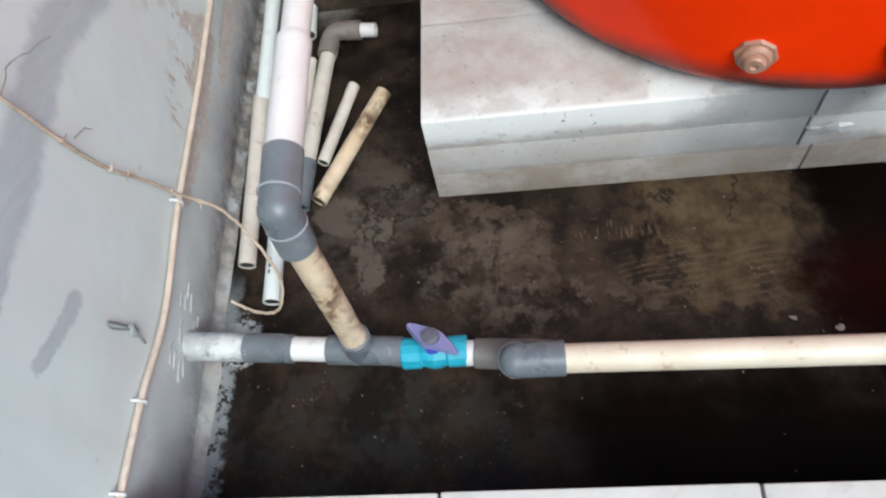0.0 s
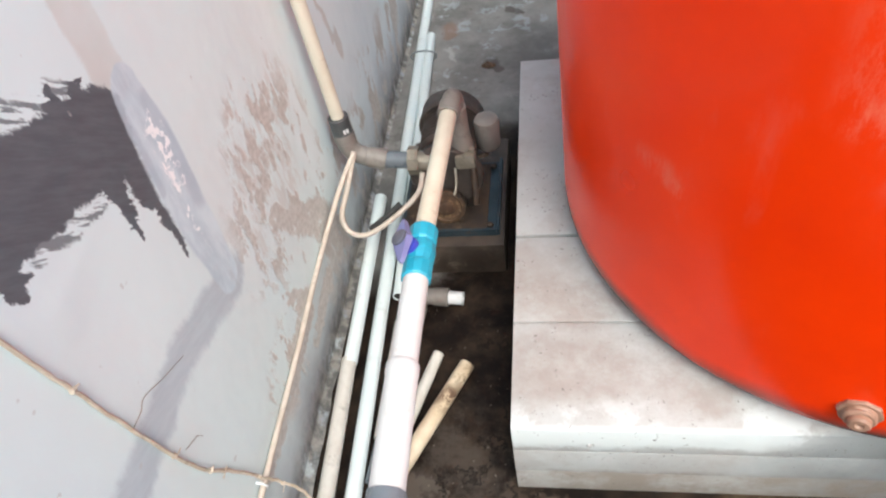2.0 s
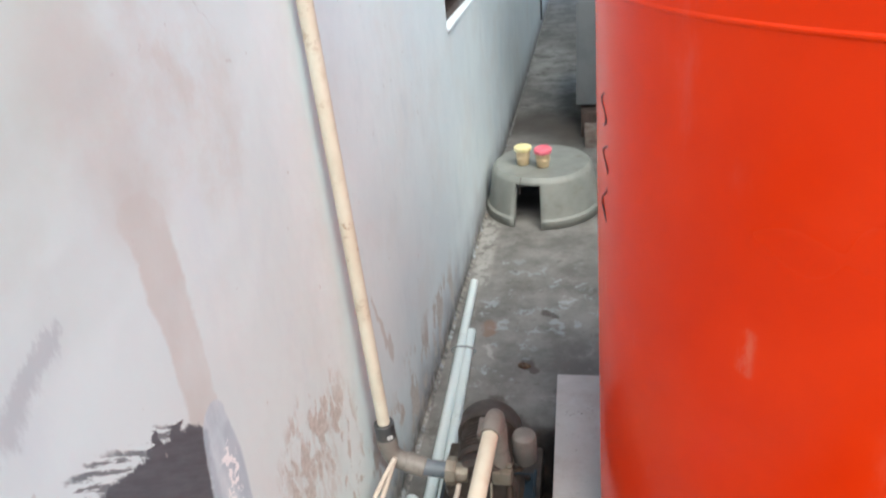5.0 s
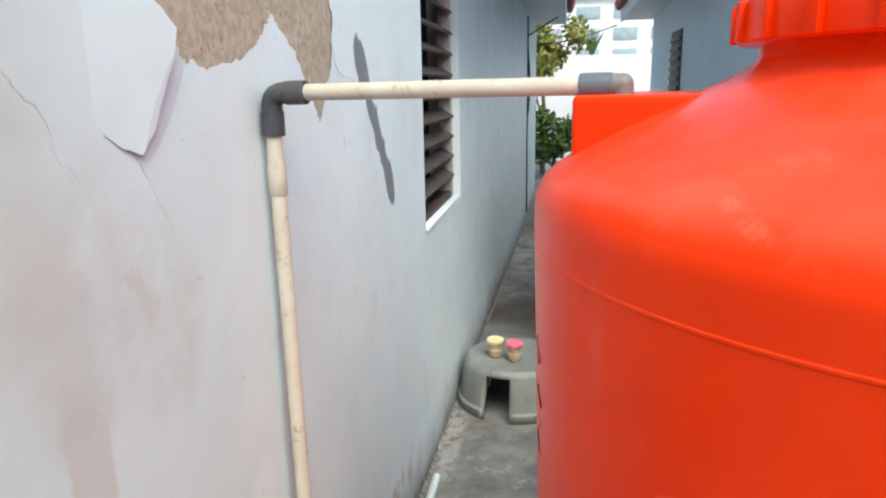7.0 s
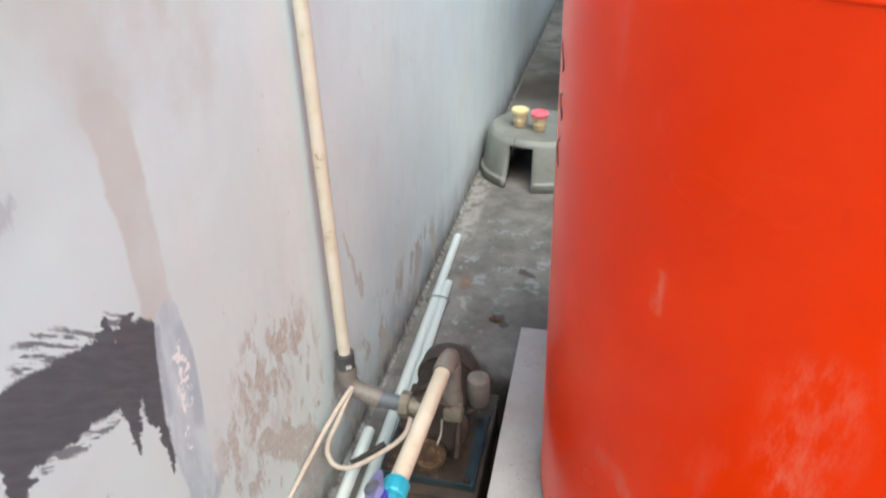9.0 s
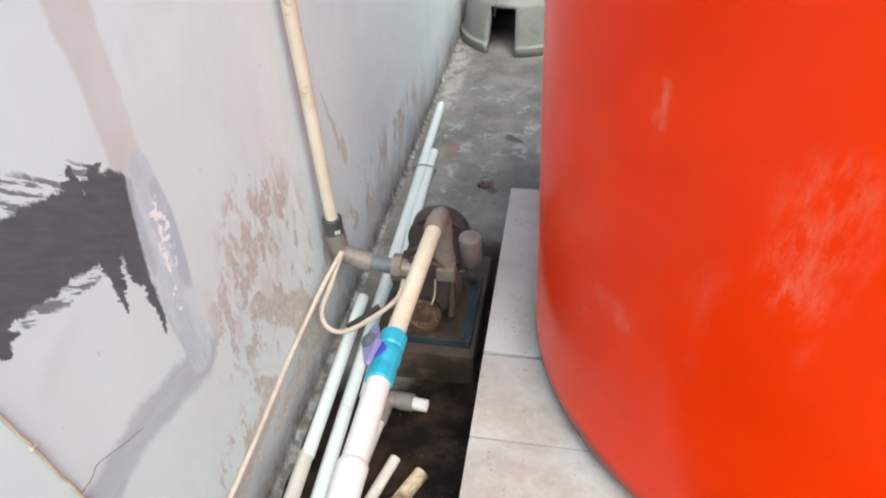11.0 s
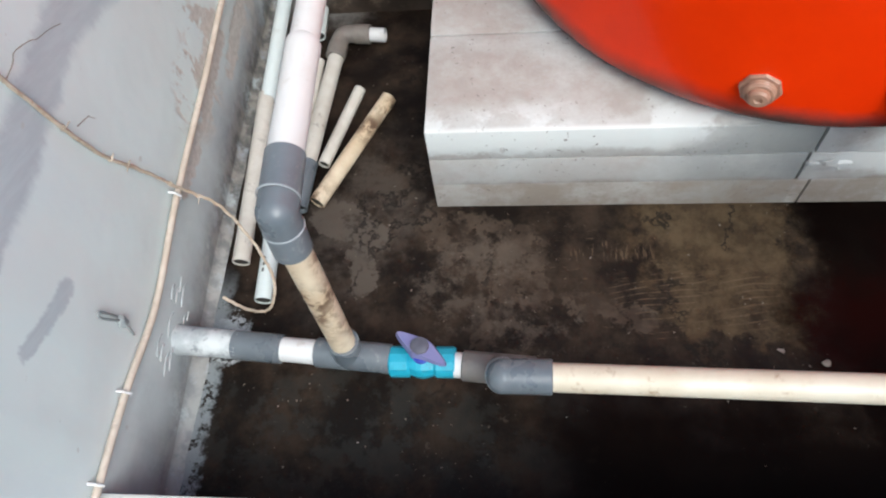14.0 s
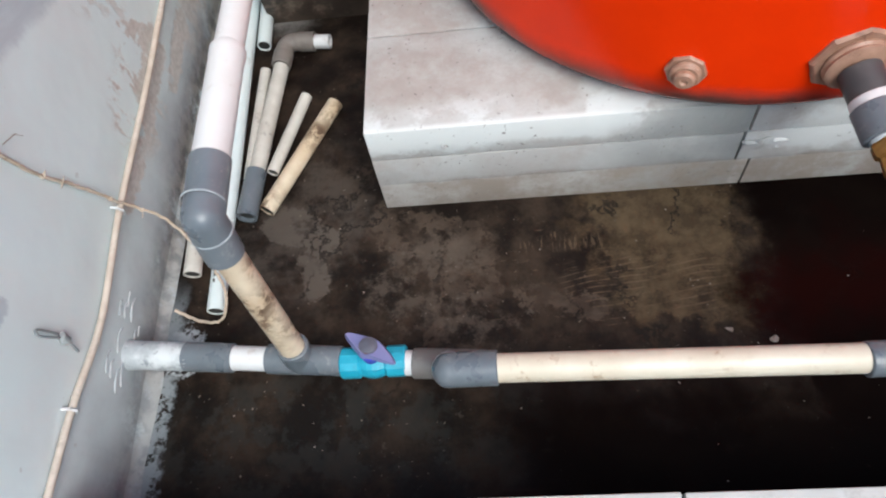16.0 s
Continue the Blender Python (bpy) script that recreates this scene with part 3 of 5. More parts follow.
MOTOR = plain("brown_enamel", (0.050, 0.040, 0.036), (0.075, 0.058, 0.05), 20, 0.45, 0.2, bump=0.2, dirt=(0.14, 0.11, 0.09), dirt_amount=0.6)
TAUPE = plain("taupe_plastic", (0.17, 0.15, 0.135), (0.21, 0.19, 0.17), 20, 0.5, dirt=(0.1, 0.08, 0.07), dirt_amount=0.5)
BASEBLUE = plain("blue_grey_steel", (0.02, 0.036, 0.048), (0.035, 0.055, 0.068), 25, 0.4, 0.3, bump=0.3, dirt=(0.08, 0.05, 0.035), dirt_amount=0.7)
DAMPBLOCK = plain("damp_concrete", (0.024, 0.017, 0.013), (0.06, 0.044, 0.033), 12, 0.5, bump=0.5, dirt=(0.2, 0.16, 0.12), dirt_amount=0.5)
GALV = plain("dull_union_metal", (0.30, 0.27, 0.22), (0.22, 0.19, 0.15), 30, 0.5, 0.5, bump=0.3, dirt=(0.12, 0.1, 0.07), dirt_amount=0.6)
BRONZE = plain("pinkish_brown_plastic", (0.30, 0.165, 0.11), (0.40, 0.235, 0.165), 40, 0.42, bump=0.15, dirt=(0.14, 0.065, 0.04), dirt_amount=0.8)
BRASS = plain("brass", (0.45, 0.24, 0.07), (0.36, 0.18, 0.05), 28, 0.35, 0.7, dirt=(0.2, 0.1, 0.04), dirt_amount=0.6)
CABLE = plain("cream_cable", (0.56, 0.49, 0.42), (0.47, 0.40, 0.33), 30, 0.55, dirt=(0.22, 0.18, 0.14), dirt_amount=0.5)
TWINE = plain("brown_twine", (0.54, 0.46, 0.37), (0.43, 0.35, 0.265), 45, 0.9, bump=0.5, dirt=(0.18, 0.12, 0.08), dirt_amount=0.7)
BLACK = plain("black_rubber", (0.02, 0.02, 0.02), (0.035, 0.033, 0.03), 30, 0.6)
TIE = plain("grey_tie", (0.22, 0.25, 0.26), (0.3, 0.32, 0.32), 30, 0.5)
STOOL = plain("grey_stool_plastic", (0.205, 0.215, 0.2), (0.26, 0.27, 0.25), 6, 0.5, dirt=(0.15, 0.13, 0.1), dirt_amount=0.5)
CUPCREAM = plain("cream_cup_plastic", (0.55, 0.42, 0.25), (0.62, 0.5, 0.32), 20, 0.45)
LIDYELLOW = plain("pale_yellow_plastic", (0.75, 0.66, 0.32), (0.8, 0.72, 0.42), 20, 0.4)
LIDPINK = plain("pink_plastic", (0.72, 0.12, 0.18), (0.8, 0.2, 0.25), 20, 0.4)
CABINET = plain("grey_board", (0.15, 0.16, 0.165), (0.19, 0.2, 0.205), 5, 0.6)
TIMBER = plain("dark_brown_timber", (0.05, 0.035, 0.03), (0.085, 0.06, 0.05), 25, 0.6, bump=0.3)
PALETIMBER = plain("pale_pinkish_timber", (0.42, 0.36, 0.33), (0.5, 0.44, 0.4), 20, 0.65, bump=0.2)
DARKROOM = plain("unlit_room_plaster", (0.10, 0.09, 0.09), (0.13, 0.12, 0.12), 3, 0.9)
HOUSEBLUE = plain("pale_blue_paint", (0.70, 0.79, 0.84), (0.75, 0.82, 0.86), 2.5, 0.7, bump=0.3)
SOFFIT = plain("pale_soffit_board", (0.74, 0.78, 0.8), (0.8, 0.82, 0.83), 4, 0.7)
TILE = plain("clay_roof_tile", (0.22, 0.07, 0.05), (0.3, 0.1, 0.07), 12, 0.75, bump=0.4)
FARWHITE = plain("white_far_paint", (0.78, 0.78, 0.78), (0.84, 0.84, 0.83), 1.5, 0.7)
GLASSBLUE = plain("tinted_far_glass", (0.35, 0.42, 0.47), (0.42, 0.5, 0.54), 2, 0.25)
BARK = plain("tree_bark", (0.12, 0.09, 0.06), (0.2, 0.16, 0.11), 30, 0.9, bump=0.6)
LEAF = plain("green_leaf", (0.05, 0.10, 0.02), (0.10, 0.16, 0.035), 6, 0.55)
LEAFYELLOW = plain("yellowish_leaf", (0.30, 0.26, 0.04), (0.16, 0.19, 0.04), 5, 0.55)
INK = plain("black_print", (0.02, 0.018, 0.018), (0.03, 0.028, 0.028), 40, 0.5)
CHIP = plain("pale_debris", (0.22, 0.19, 0.17), (0.13, 0.09, 0.07), 20, 0.8)

# ---- mesh tools ----


def mesh_object(name, bm, material, smooth=True):
    bmesh.ops.recalc_face_normals(bm, faces=bm.faces)
    me = bpy.data.meshes.new(name)
    bm.to_mesh(me)
    bm.free()
    me.materials.append(material)
    if smooth:
        me.set_sharp_from_angle(angle=radians(38))
        me.polygons.foreach_set("use_smooth", [True] * len(me.polygons))
    return new(name, me)


def part(name, bm, material, parent, label="", smooth=True):
    ob = mesh_object(name, bm, material, smooth)
    ob.parent = parent
    if label:
        tagged(ob, label)
    return ob


def thing(name, label, category, group="", kind="", at=(0, 0, 0)):
    ob = new(name)
    ob.location = at
    bpy.context.view_layer.update()
    return tagged(ob, label, category, group, kind)


def box(lo, hi, bevel=0.0, segs=2, bm=None):
    own = bmesh.new()
    m = Matrix.Translation([(a + b) / 2 for a, b in zip(lo, hi)]) @ Matrix.Diagonal([b - a for a, b in zip(lo, hi)] + [1])
    bmesh.ops.create_cube(own, size=1, matrix=m)
    if bevel:
        bmesh.ops.bevel(own, geom=own.edges[:], offset=bevel, segments=segs, affect="EDGES", profile=0.6)
    return own if bm is None else join(bm, own)


def join(a, b):
    me = bpy.data.meshes.new("tmp")
    b.to_mesh(me)
    b.free()
    a.from_mesh(me)
    bpy.data.meshes.remove(me)
    return a


def lathe(profile, m=None, seg=32, close=True):
    """Turns (radius, height) pairs round the z axis, then moves the result by m."""
    bm = bmesh.new()
    rings = []
    for r, h in profile:
        if r < 1e-6:
            rings.append([bm.verts.new((0, 0, h))])
        else:
            rings.append([bm.verts.new((r * math.cos(2 * math.pi * i / seg), r * math.sin(2 * math.pi * i / seg), h)) for i in range(seg)])
    for a, b in zip(rings, rings[1:]):
        for i in range(seg):
            j = (i + 1) % seg
            if len(a) == 1:
                bm.faces.new((a[0], b[i], b[j]))
            elif len(b) == 1:
                bm.faces.new((a[i], a[j], b[0]))
            else:
                bm.faces.new((a[i], a[j], b[j], b[i]))
    if m is not None:
        bm.transform(m)
    return bm


def along(a, b):
    """The matrix that lays the z axis from a towards b."""
    a, b = Vector(a), Vector(b)
    return Matrix.Translation(a) @ (b - a).to_track_quat("Z", "Y").to_matrix().to_4x4()


def tube(points, r, seg=16, inner=0.0):
    """A round bar along points; with an inner radius an open pipe with a wall."""
    pts = [Vector(p) for p in points]
    radii = r if isinstance(r, (list, tuple)) else [r] * len(pts)
    bm = bmesh.new()
    t0 = (pts[1] - pts[0]).normalized()
    up = Vector((0, 0, 1)) if abs(t0.z) < 0.9 else Vector((1, 0, 0))
    nrm = t0.cross(up).normalized()
    rings, inners = [], []
    prev = t0
    for i, p in enumerate(pts):
        t = ((pts[min(i + 1, len(pts) - 1)] - pts[max(i - 1, 0)])).normalized()
        nrm = prev.rotation_difference(t) @ nrm
        nrm = (nrm - t * nrm.dot(t)).normalized()
        prev = t
        bi = t.cross(nrm)
        circle = [nrm * math.cos(2 * math.pi * k / seg) + bi * math.sin(2 * math.pi * k / seg) for k in range(seg)]
        rings.append([bm.verts.new(p + c * radii[i]) for c in circle])
        if inner:
            inners.append([bm.verts.new(p + c * inner) for c in circle])
    for rs in (rings, inners):
        for a, b in zip(rs, rs[1:]):
            for k in range(seg):
                bm.faces.new((a[k], a[(k + 1) % seg], b[(k + 1) % seg], b[k]))
    if inner:
        for e in (0, -1):
            for k in range(seg):
                bm.faces.new((rings[e][k], rings[e][(k + 1) % seg], inners[e][(k + 1) % seg], inners[e][k]))
    else:
        bm.faces.new(rings[0])
        bm.faces.new(rings[-1])
    return bm


def pipe(a, b, r, seg=20):
    """A straight solid length with softly rounded rims."""
    length = (Vector(b) - Vector(a)).length
    e = min(0.0015, length / 4)
    return lathe([(0, 0), (r - e, 0), (r, e), (r, length - e), (r - e, length), (0, length)], along(a, b), seg)


def curve_points(points, per=8):
    """A smooth line through the points."""
    pts = [Vector(p) for p in points]
    out = []
    for i in range(len(pts) - 1):
        p0, p1, p2, p3 = pts[max(i - 1, 0)], pts[i], pts[i + 1], pts[min(i + 2, len(pts) - 1)]
        for k in range(per):
            t = k / per
            out.append(0.5 * (2 * p1 + (p2 - p0) * t + (2 * p0 - 5 * p1 + 4 * p2 - p3) * t * t + (3 * p1 - p0 - 3 * p2 + p3) * t ** 3))
    return out + [pts[-1]]


def elbow(a, corner, b, r, bend=0.03, lip=0.0025, seg=20):
    """A bent fitting from a round the corner to b, with thicker sockets at both mouths."""
    a, c, b = Vector(a), Vector(corner), Vector(b)
    da, db = (a - c).normalized(), (b - c).normalized()
    p, q = c + da * bend, c + db * bend
    arc = [p.lerp(c, t).lerp(c.lerp(q, t), t) for t in [i / 10 for i in range(11)]]
    bm = tube([a] + arc + [b], r, seg)
    join(bm, pipe(a, p + (a - p) * 0.12, r + lip, seg))
    return join(bm, pipe(q + (b - q) * 0.12, b, r + lip, seg))


def domed_elbow(a, corner, b, r, seg=24):
    """A short elbow: two sockets that meet in a round dome."""
    a, c, b = Vector(a), Vector(corner), Vector(b)
    bm = pipe(a, c, r, seg)
    join(bm, pipe(c, b, r, seg))
    ball = bmesh.new()
    bmesh.ops.create_uvsphere(ball, u_segments=seg, v_segments=14, radius=r * 1.01, matrix=Matrix.Translation(c))
    return join(bm, ball)


def seam(at, towards, r):
    """A thin moulded ring round a fitting."""
    return lathe([(r, -0.0016), (r + 0.0011, -0.0008), (r + 0.0011, 0.0008), (r, 0.0016)], along(at, towards), 28)


def ball_valve(name, centre, axis, stem, turn, label, parent, length=0.11, r=0.0255):
    """A plastic ball valve: two faceted unions, a swollen body, a stem and a winged lever."""
    x = Vector(axis).normalized()
    s = Vector(stem)
    s = (s - x * s.dot(x)).normalized()
    y = s.cross(x)
    m = Matrix.Translation(centre) @ Matrix((x, y, s)).transposed().to_4x4()
    v = new(name)
    v.parent = parent
    tagged(v, label)
    h = length / 2
    lay = pose(-h, 0, 0, 0, 90, 0)
    prof = [(0, 0), (r * 0.98, 0), (r * 1.06, 0.003), (r * 1.06, 0.03), (r * 0.92, 0.034), (r * 1.08, length * 0.42), (r * 1.12, h), (r * 1.08, length * 0.58), (r * 0.92, length - 0.034),
            (r * 1.06, length - 0.03), (r * 1.06, length - 0.003), (r * 0.98, length), (0, length)]
    bm = lathe(prof, m @ lay, 12)
    part("valve_stem", lathe([(0, 0), (r * 0.66, 0), (r * 0.66, r * 1.25), (r * 0.5, r * 1.3), (r * 0.5, r * 1.66), (0, r * 1.66)], m, 16), BLUE, v, "deep blue valve stem")
    body = part("valve_body", bm, CYAN, v)
    body.data.polygons.foreach_set("use_smooth", [False] * len(body.data.polygons))
    # lever: a long plate that narrows to both ends
    bm = bmesh.new()
    out = []
    n = 28
    for i in range(n):
        a = 2 * math.pi * i / n
        wing = 0.016 + 0.035 * abs(math.cos(a)) ** 3.2
        out.append((wing * math.cos(a) + 0.004 * math.sin(2 * a), 0.0195 * math.sin(a) + 0.003 * math.cos(a)))
    lev = m @ Matrix.Translation((0, 0, r * 1.65)) @ pose(0, 0, 0, 0, 0, turn)
    low = [bm.verts.new(lev @ Vector((p, q, 0))) for p, q in out]
    top = [bm.verts.new(lev @ Vector((p * 0.94, q * 0.8, 0.011 - 0.1 * abs(p) * 0.9))) for p, q in out]
    bm.faces.new(low)
    bm.faces.new(top)
    for i in range(n):
        bm.faces.new((low[i], low[(i + 1) % n], top[(i + 1) % n], top[i]))
    lever = part("lever", bm, VIOLET, v, "violet plastic lever")
    part("lever_hub", lathe([(0, 0.004), (0.0145, 0.004), (0.0145, 0.014), (0.0125, 0.0155), (0, 0.0155)], lev, 20), HUB, lever)
    return v


def blades(count, centre, size, leaf, seed, flat=1.0):
    """Many small bent leaves scattered through a lumpy crown."""
    rng = random.Random(seed)
    bm = bmesh.new()
    lumps = [(Vector((rng.gauss(0, 0.5), rng.gauss(0, 0.5), rng.gauss(0, 0.45) * flat)), rng.uniform(0.25, 0.5)) for _ in range(14)]
    for _ in range(count):
        c, rad = rng.choice(lumps)
        d = Vector((rng.gauss(0, 1), rng.gauss(0, 1), rng.gauss(0, 1))).normalized() * rad * rng.uniform(0.5, 1.1)
        p = Vector(centre) + (c + d) * size
        r = Euler((rng.uniform(0, 6.3), rng.uniform(0, 6.3), rng.uniform(0, 6.3))).to_matrix()
        w, l = leaf * rng.uniform(0.25, 0.4), leaf * rng.uniform(0.7, 1.3)
        q = [p + r @ Vector(k) for k in ((0, 0, 0), (w, l * 0.5, 0.1 * l), (0, l, 0), (-w, l * 0.5, 0.1 * l))]
        vs = [bm.verts.new(k) for k in q]
        bm.faces.new(vs[:3])
        bm.faces.new((vs[0], vs[2], vs[3]))
    return bm


def rough_edge(points, seed, amount=0.012, cuts=4):
    """A torn outline: the closed line through the points, split and jittered."""
    rng = random.Random(seed)
    pts = [Vector(p) for p in points]
    for level in range(cuts):
        out = []
        for a, b in zip(pts, pts[1:] + pts[:1]):
            d = b - a
            side = Vector((-d.y, d.x)).normalized() if d.length > 1e-6 else Vector((0, 0))
            out += [a, (a + b) / 2 + side * rng.gauss(0, amount / 2 ** level)]
        pts = out
    return pts


# ---- large structure ----
from mathutils import geometry

EAVE = 2.27


def wall_x(y):
    """The wall turns in a little past the pump."""
    return 0.014 * max(0.0, y - 1.0)


def ground():
    bm = bmesh.new()
    xs = [-80, -20, -6, -0.1, 0.6, 1.2, 2.6, 8, 25, 80]
    ys = [-60, -15, -3, 0.2, 1, 2, 4, 7, 10, 16, 40, 150]
    grid = [[bm.verts.new((x, y, 0)) for x in xs] for y in ys]
    for a, b in zip(grid, grid[1:]):
        for i in range(len(xs) - 1):
            bm.faces.new((a[i], a[i + 1], b[i + 1], b[i]))
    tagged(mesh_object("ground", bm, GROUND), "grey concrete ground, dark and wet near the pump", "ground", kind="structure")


def house_wall():
    """The long painted wall with its window opening and a torn-off piece of plaster."""
    y0, y1, top = -3.0, 9.5, 2.6
    win = [(2.80, 0.983), (3.585, 0.983), (3.585, 2.05), (2.80, 2.05)]
    torn = rough_edge([(q.y, q.z) for q in curve_points([(0, *k) for k in [(1.127, 1.699), (1.235, 1.609), (1.283, 1.563), (1.390, 1.567), (1.505, 1.601), (1.567, 1.653), (1.572, 1.658), (1.658, 1.603), (1.734, 1.520), (1.781, 1.461), (1.790, 1.461), (1.847, 1.539), (1.885, 1.617), (1.885, 1.735), (1.771, 1.892), (1.486, 1.974), (1.196, 1.878)]], 3)], 4, 0.006, 2)
    frame_pts = [(y0, -0.1), (y1, -0.1), (y1, top), (y0, top)]
    flat, rims = [], []
    for ring in (frame_pts, win, [(p.x, p.y) for p in torn]):
        start = len(flat)
        flat += [Vector(p) for p in ring]
        rims += [(start + i, start + (i + 1) % len(ring)) for i in range(len(ring))]
    pts, _, tris, origin, _, _ = geometry.delaunay_2d_cdt(flat, rims, [], 0, 1e-6)
    bm = bmesh.new()
    made = [bm.verts.new((0, p.x, p.y)) for p in pts]
    back_of = {k: made[i] for i, ks in enumerate(origin) for k in ks}
    for f in tris:
        bm.faces.new([made[i] for i in f])
    n4 = len(frame_pts) + len(win)
    outer, wv = [back_of[i] for i in range(4)], [back_of[i] for i in range(4, n4)]
    for f in [f for f in bm.faces if 2.80 < f.calc_center_median().y < 3.585 and 0.983 < f.calc_center_median().z < 2.05]:
        bm.faces.remove(f)

    def inside(p):
        hit = False
        for a, b in zip(torn, torn[1:] + torn[:1]):
            if (a.y > p.z) != (b.y > p.z) and p.y < a.x + (p.z - a.y) * (b.x - a.x) / (b.y - a.y):
                hit = not hit
        return hit
    for f in [f for f in bm.faces if inside(f.calc_center_median())]:
        bm.faces.remove(f)
    # depth of the opening, of the torn edge, and the back of the wall
    def skirt(vs, depth):
        back = [bm.verts.new((-depth, v.co.y, v.co.z)) for v in vs]
        for i in range(len(vs)):
            j = (i + 1) % len(vs)
            bm.faces.new((vs[i], vs[j], back[j], back[i]))
        return back
    skirt(wv, 0.15)
    skirt(outer, 0.15)
    bmesh.ops.bisect_plane(bm, geom=bm.verts[:] + bm.edges[:] + bm.faces[:], plane_co=(0, 1, 0), plane_no=(0, 1, 0))
    for v in bm.verts:
        v.co.x += wall_x(v.co.y)
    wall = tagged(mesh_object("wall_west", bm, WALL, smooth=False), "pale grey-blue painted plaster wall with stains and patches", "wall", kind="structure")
    bm = bmesh.new()
    n = 26
    grid = [[bm.verts.new((-0.0035 + wall_x(1.08 + 0.9 * i / n) + 0.002 * noise.noise((i * 0.9, j * 0.9, 0)), 1.08 + 0.9 * i / n, 1.42 + 0.6 * j / n)) for j in range(n + 1)] for i in range(n + 1)]
    for i in range(n):
        for j in range(n):
            bm.faces.new((grid[i][j], grid[i + 1][j], grid[i + 1][j + 1], grid[i][j + 1]))
    part("bared_render", bm, RENDER, wall, "rough sandy render where plaster fell off")
    # lifted sheet of plaster beside the bare patch
    flap = rough_edge([(0.98, 1.74), (1.127, 1.699), (1.235, 1.609), (1.2, 1.53), (1.145, 1.447), (1.088, 1.476), (1.039, 1.530)], 9, 0.004, 3)
    bm = bmesh.new()
    lift = lambda p: -0.0015 + 0.02 * max(0, min(1, (p[0] - 1.05) / 0.19)) ** 1.3
    a = [bm.verts.new((lift(p) + wall_x(p[0]), p[0], p[1])) for p in flap]
    b = [bm.verts.new((-0.003 + wall_x(p[0]), p[0] - 0.004, p[1])) for p in flap]
    bm.faces.new(a)
    for i in range(len(a)):
        j = (i + 1) % len(a)
        bm.faces.new((a[i], a[j], b[j], b[i]))
    part("lifted_plaster", bm, WALL, wall, "", smooth=False)
    # crack lines as thin dark grooves of dirt
    for thick, pts in ((0.0009, [(1.082, 1.478), (1.113, 1.462), (1.143, 1.442)]), (0.0002, [(1.143, 1.440), (1.168, 1.395), (1.186, 1.361), (1.203, 1.331), (1.235, 1.296)]), (0.0002, [(0.947, 1.554), (0.967, 1.529), (0.995, 1.503), (1.002, 1.460), (1.023, 1.442), (1.045, 1.410)]), (0.0008, [(1.889, 1.617), (1.903, 1.573), (1.950, 1.549), (1.997, 1.549), (2.1, 1.52), (2.081, 1.481)]),
                (0.0008, [(1.235, 1.614), (1.220, 1.570), (1.2, 1.51), (1.167, 1.470), (1.147, 1.445)])):
        line = [(0.0005 + wall_x(p), p, q) for p, q in pts]
        path = [Vector(p) + Vector((0, random.gauss(0, 0.002), random.gauss(0, 0.002))) for p in curve_points(line, 5)]
        part("crack", tube(path, [0.0001 + thick * (1 - i / len(path)) for i in range(len(path))], 5), MORTAR, wall)
    # the room behind the window, its lack of light put into the plaster colour
    bm = box((-2.2, 1.8, 0.0), (-0.16, 5.0, 2.5))
    for f in bm.faces[:]:
        if f.calc_center_median().x > -0.2:
            bm.faces.remove(f)
    tagged(mesh_object("room_lining", bm, DARKROOM, False), "dim plaster room behind the barred window", "room", kind="structure")
    return wall


def window():
    w = thing("window_1", "dark timber window with horizontal bars in a pale reveal", "window", kind="structure")
    y0, y1, z0, z1, x = 2.805, 3.58, 0.988, 2.045, wall_x(3.19)
    for name, lo, hi in (("frame_side", (y0, z0), (y0 + 0.045, z1)), ("frame_side", (y1 - 0.045, z0), (y1, z1)), ("frame_rail", (y0 + 0.045, z0), (y1 - 0.045, z0 + 0.04)), ("frame_rail", (y0 + 0.045, z1 - 0.04), (y1 - 0.045, z1))):
        part(name, box((x - 0.09, lo[0], lo[1]), (x - 0.03, hi[0], hi[1]), 0.004), TIMBER if lo[0] < 3.4 else PALETIMBER, w)
    for i in range(10):
        bm = box((-0.034, -0.34, -0.006), (0.034, 0.34, 0.006), 0.002)
        bm.transform(pose(x - 0.045, (y0 + y1) / 2, 1.12 + 0.092 * i, 0, 32, 0))
        part("window_bar", bm, TIMBER, w)
    part("window_sill", box((x - 0.15, y0, z0 - 0.003), (x + 0.004, y1 - 0.002, z0 + 0.01), 0.003), HOUSEBLUE, w)


def skirt():
    """An uneven mortar fillet where the wall meets the ground."""
    bm = bmesh.new()
    rows = []
    n = 380
    for i in range(n + 1):
        y = 0.285 + 9.2 * (i / n) ** 1.6
        a = 0.5 + 0.5 * noise.noise((y * 5, 1, 0)) + 0.3 * noise.noise((y * 17, 4, 0))
        fade = 1 / (1 + 0.9 * max(0, y - 0.9))
        w, h = (0.012 + 0.02 * a) * (0.35 + 0.65 * fade), (0.009 + 0.012 * a) * (0.3 + 0.7 * fade)
        rows.append([bm.verts.new((wall_x(y) + x * w, y, z * h)) for x, z in ((-0.02, 1.1), (0.03, 0.95), (0.12, 0.62), (0.3, 0.36), (0.6, 0.15), (1.0, -0.05))])
    for a, b in zip(rows, rows[1:]):
        for k in range(5):
            bm.faces.new((a[k], a[k + 1], b[k + 1], b[k]))
    tagged(mesh_object("baseboard", bm, WALL), "uneven mortar fillet at the foot of the wall", "wall base", kind="structure")


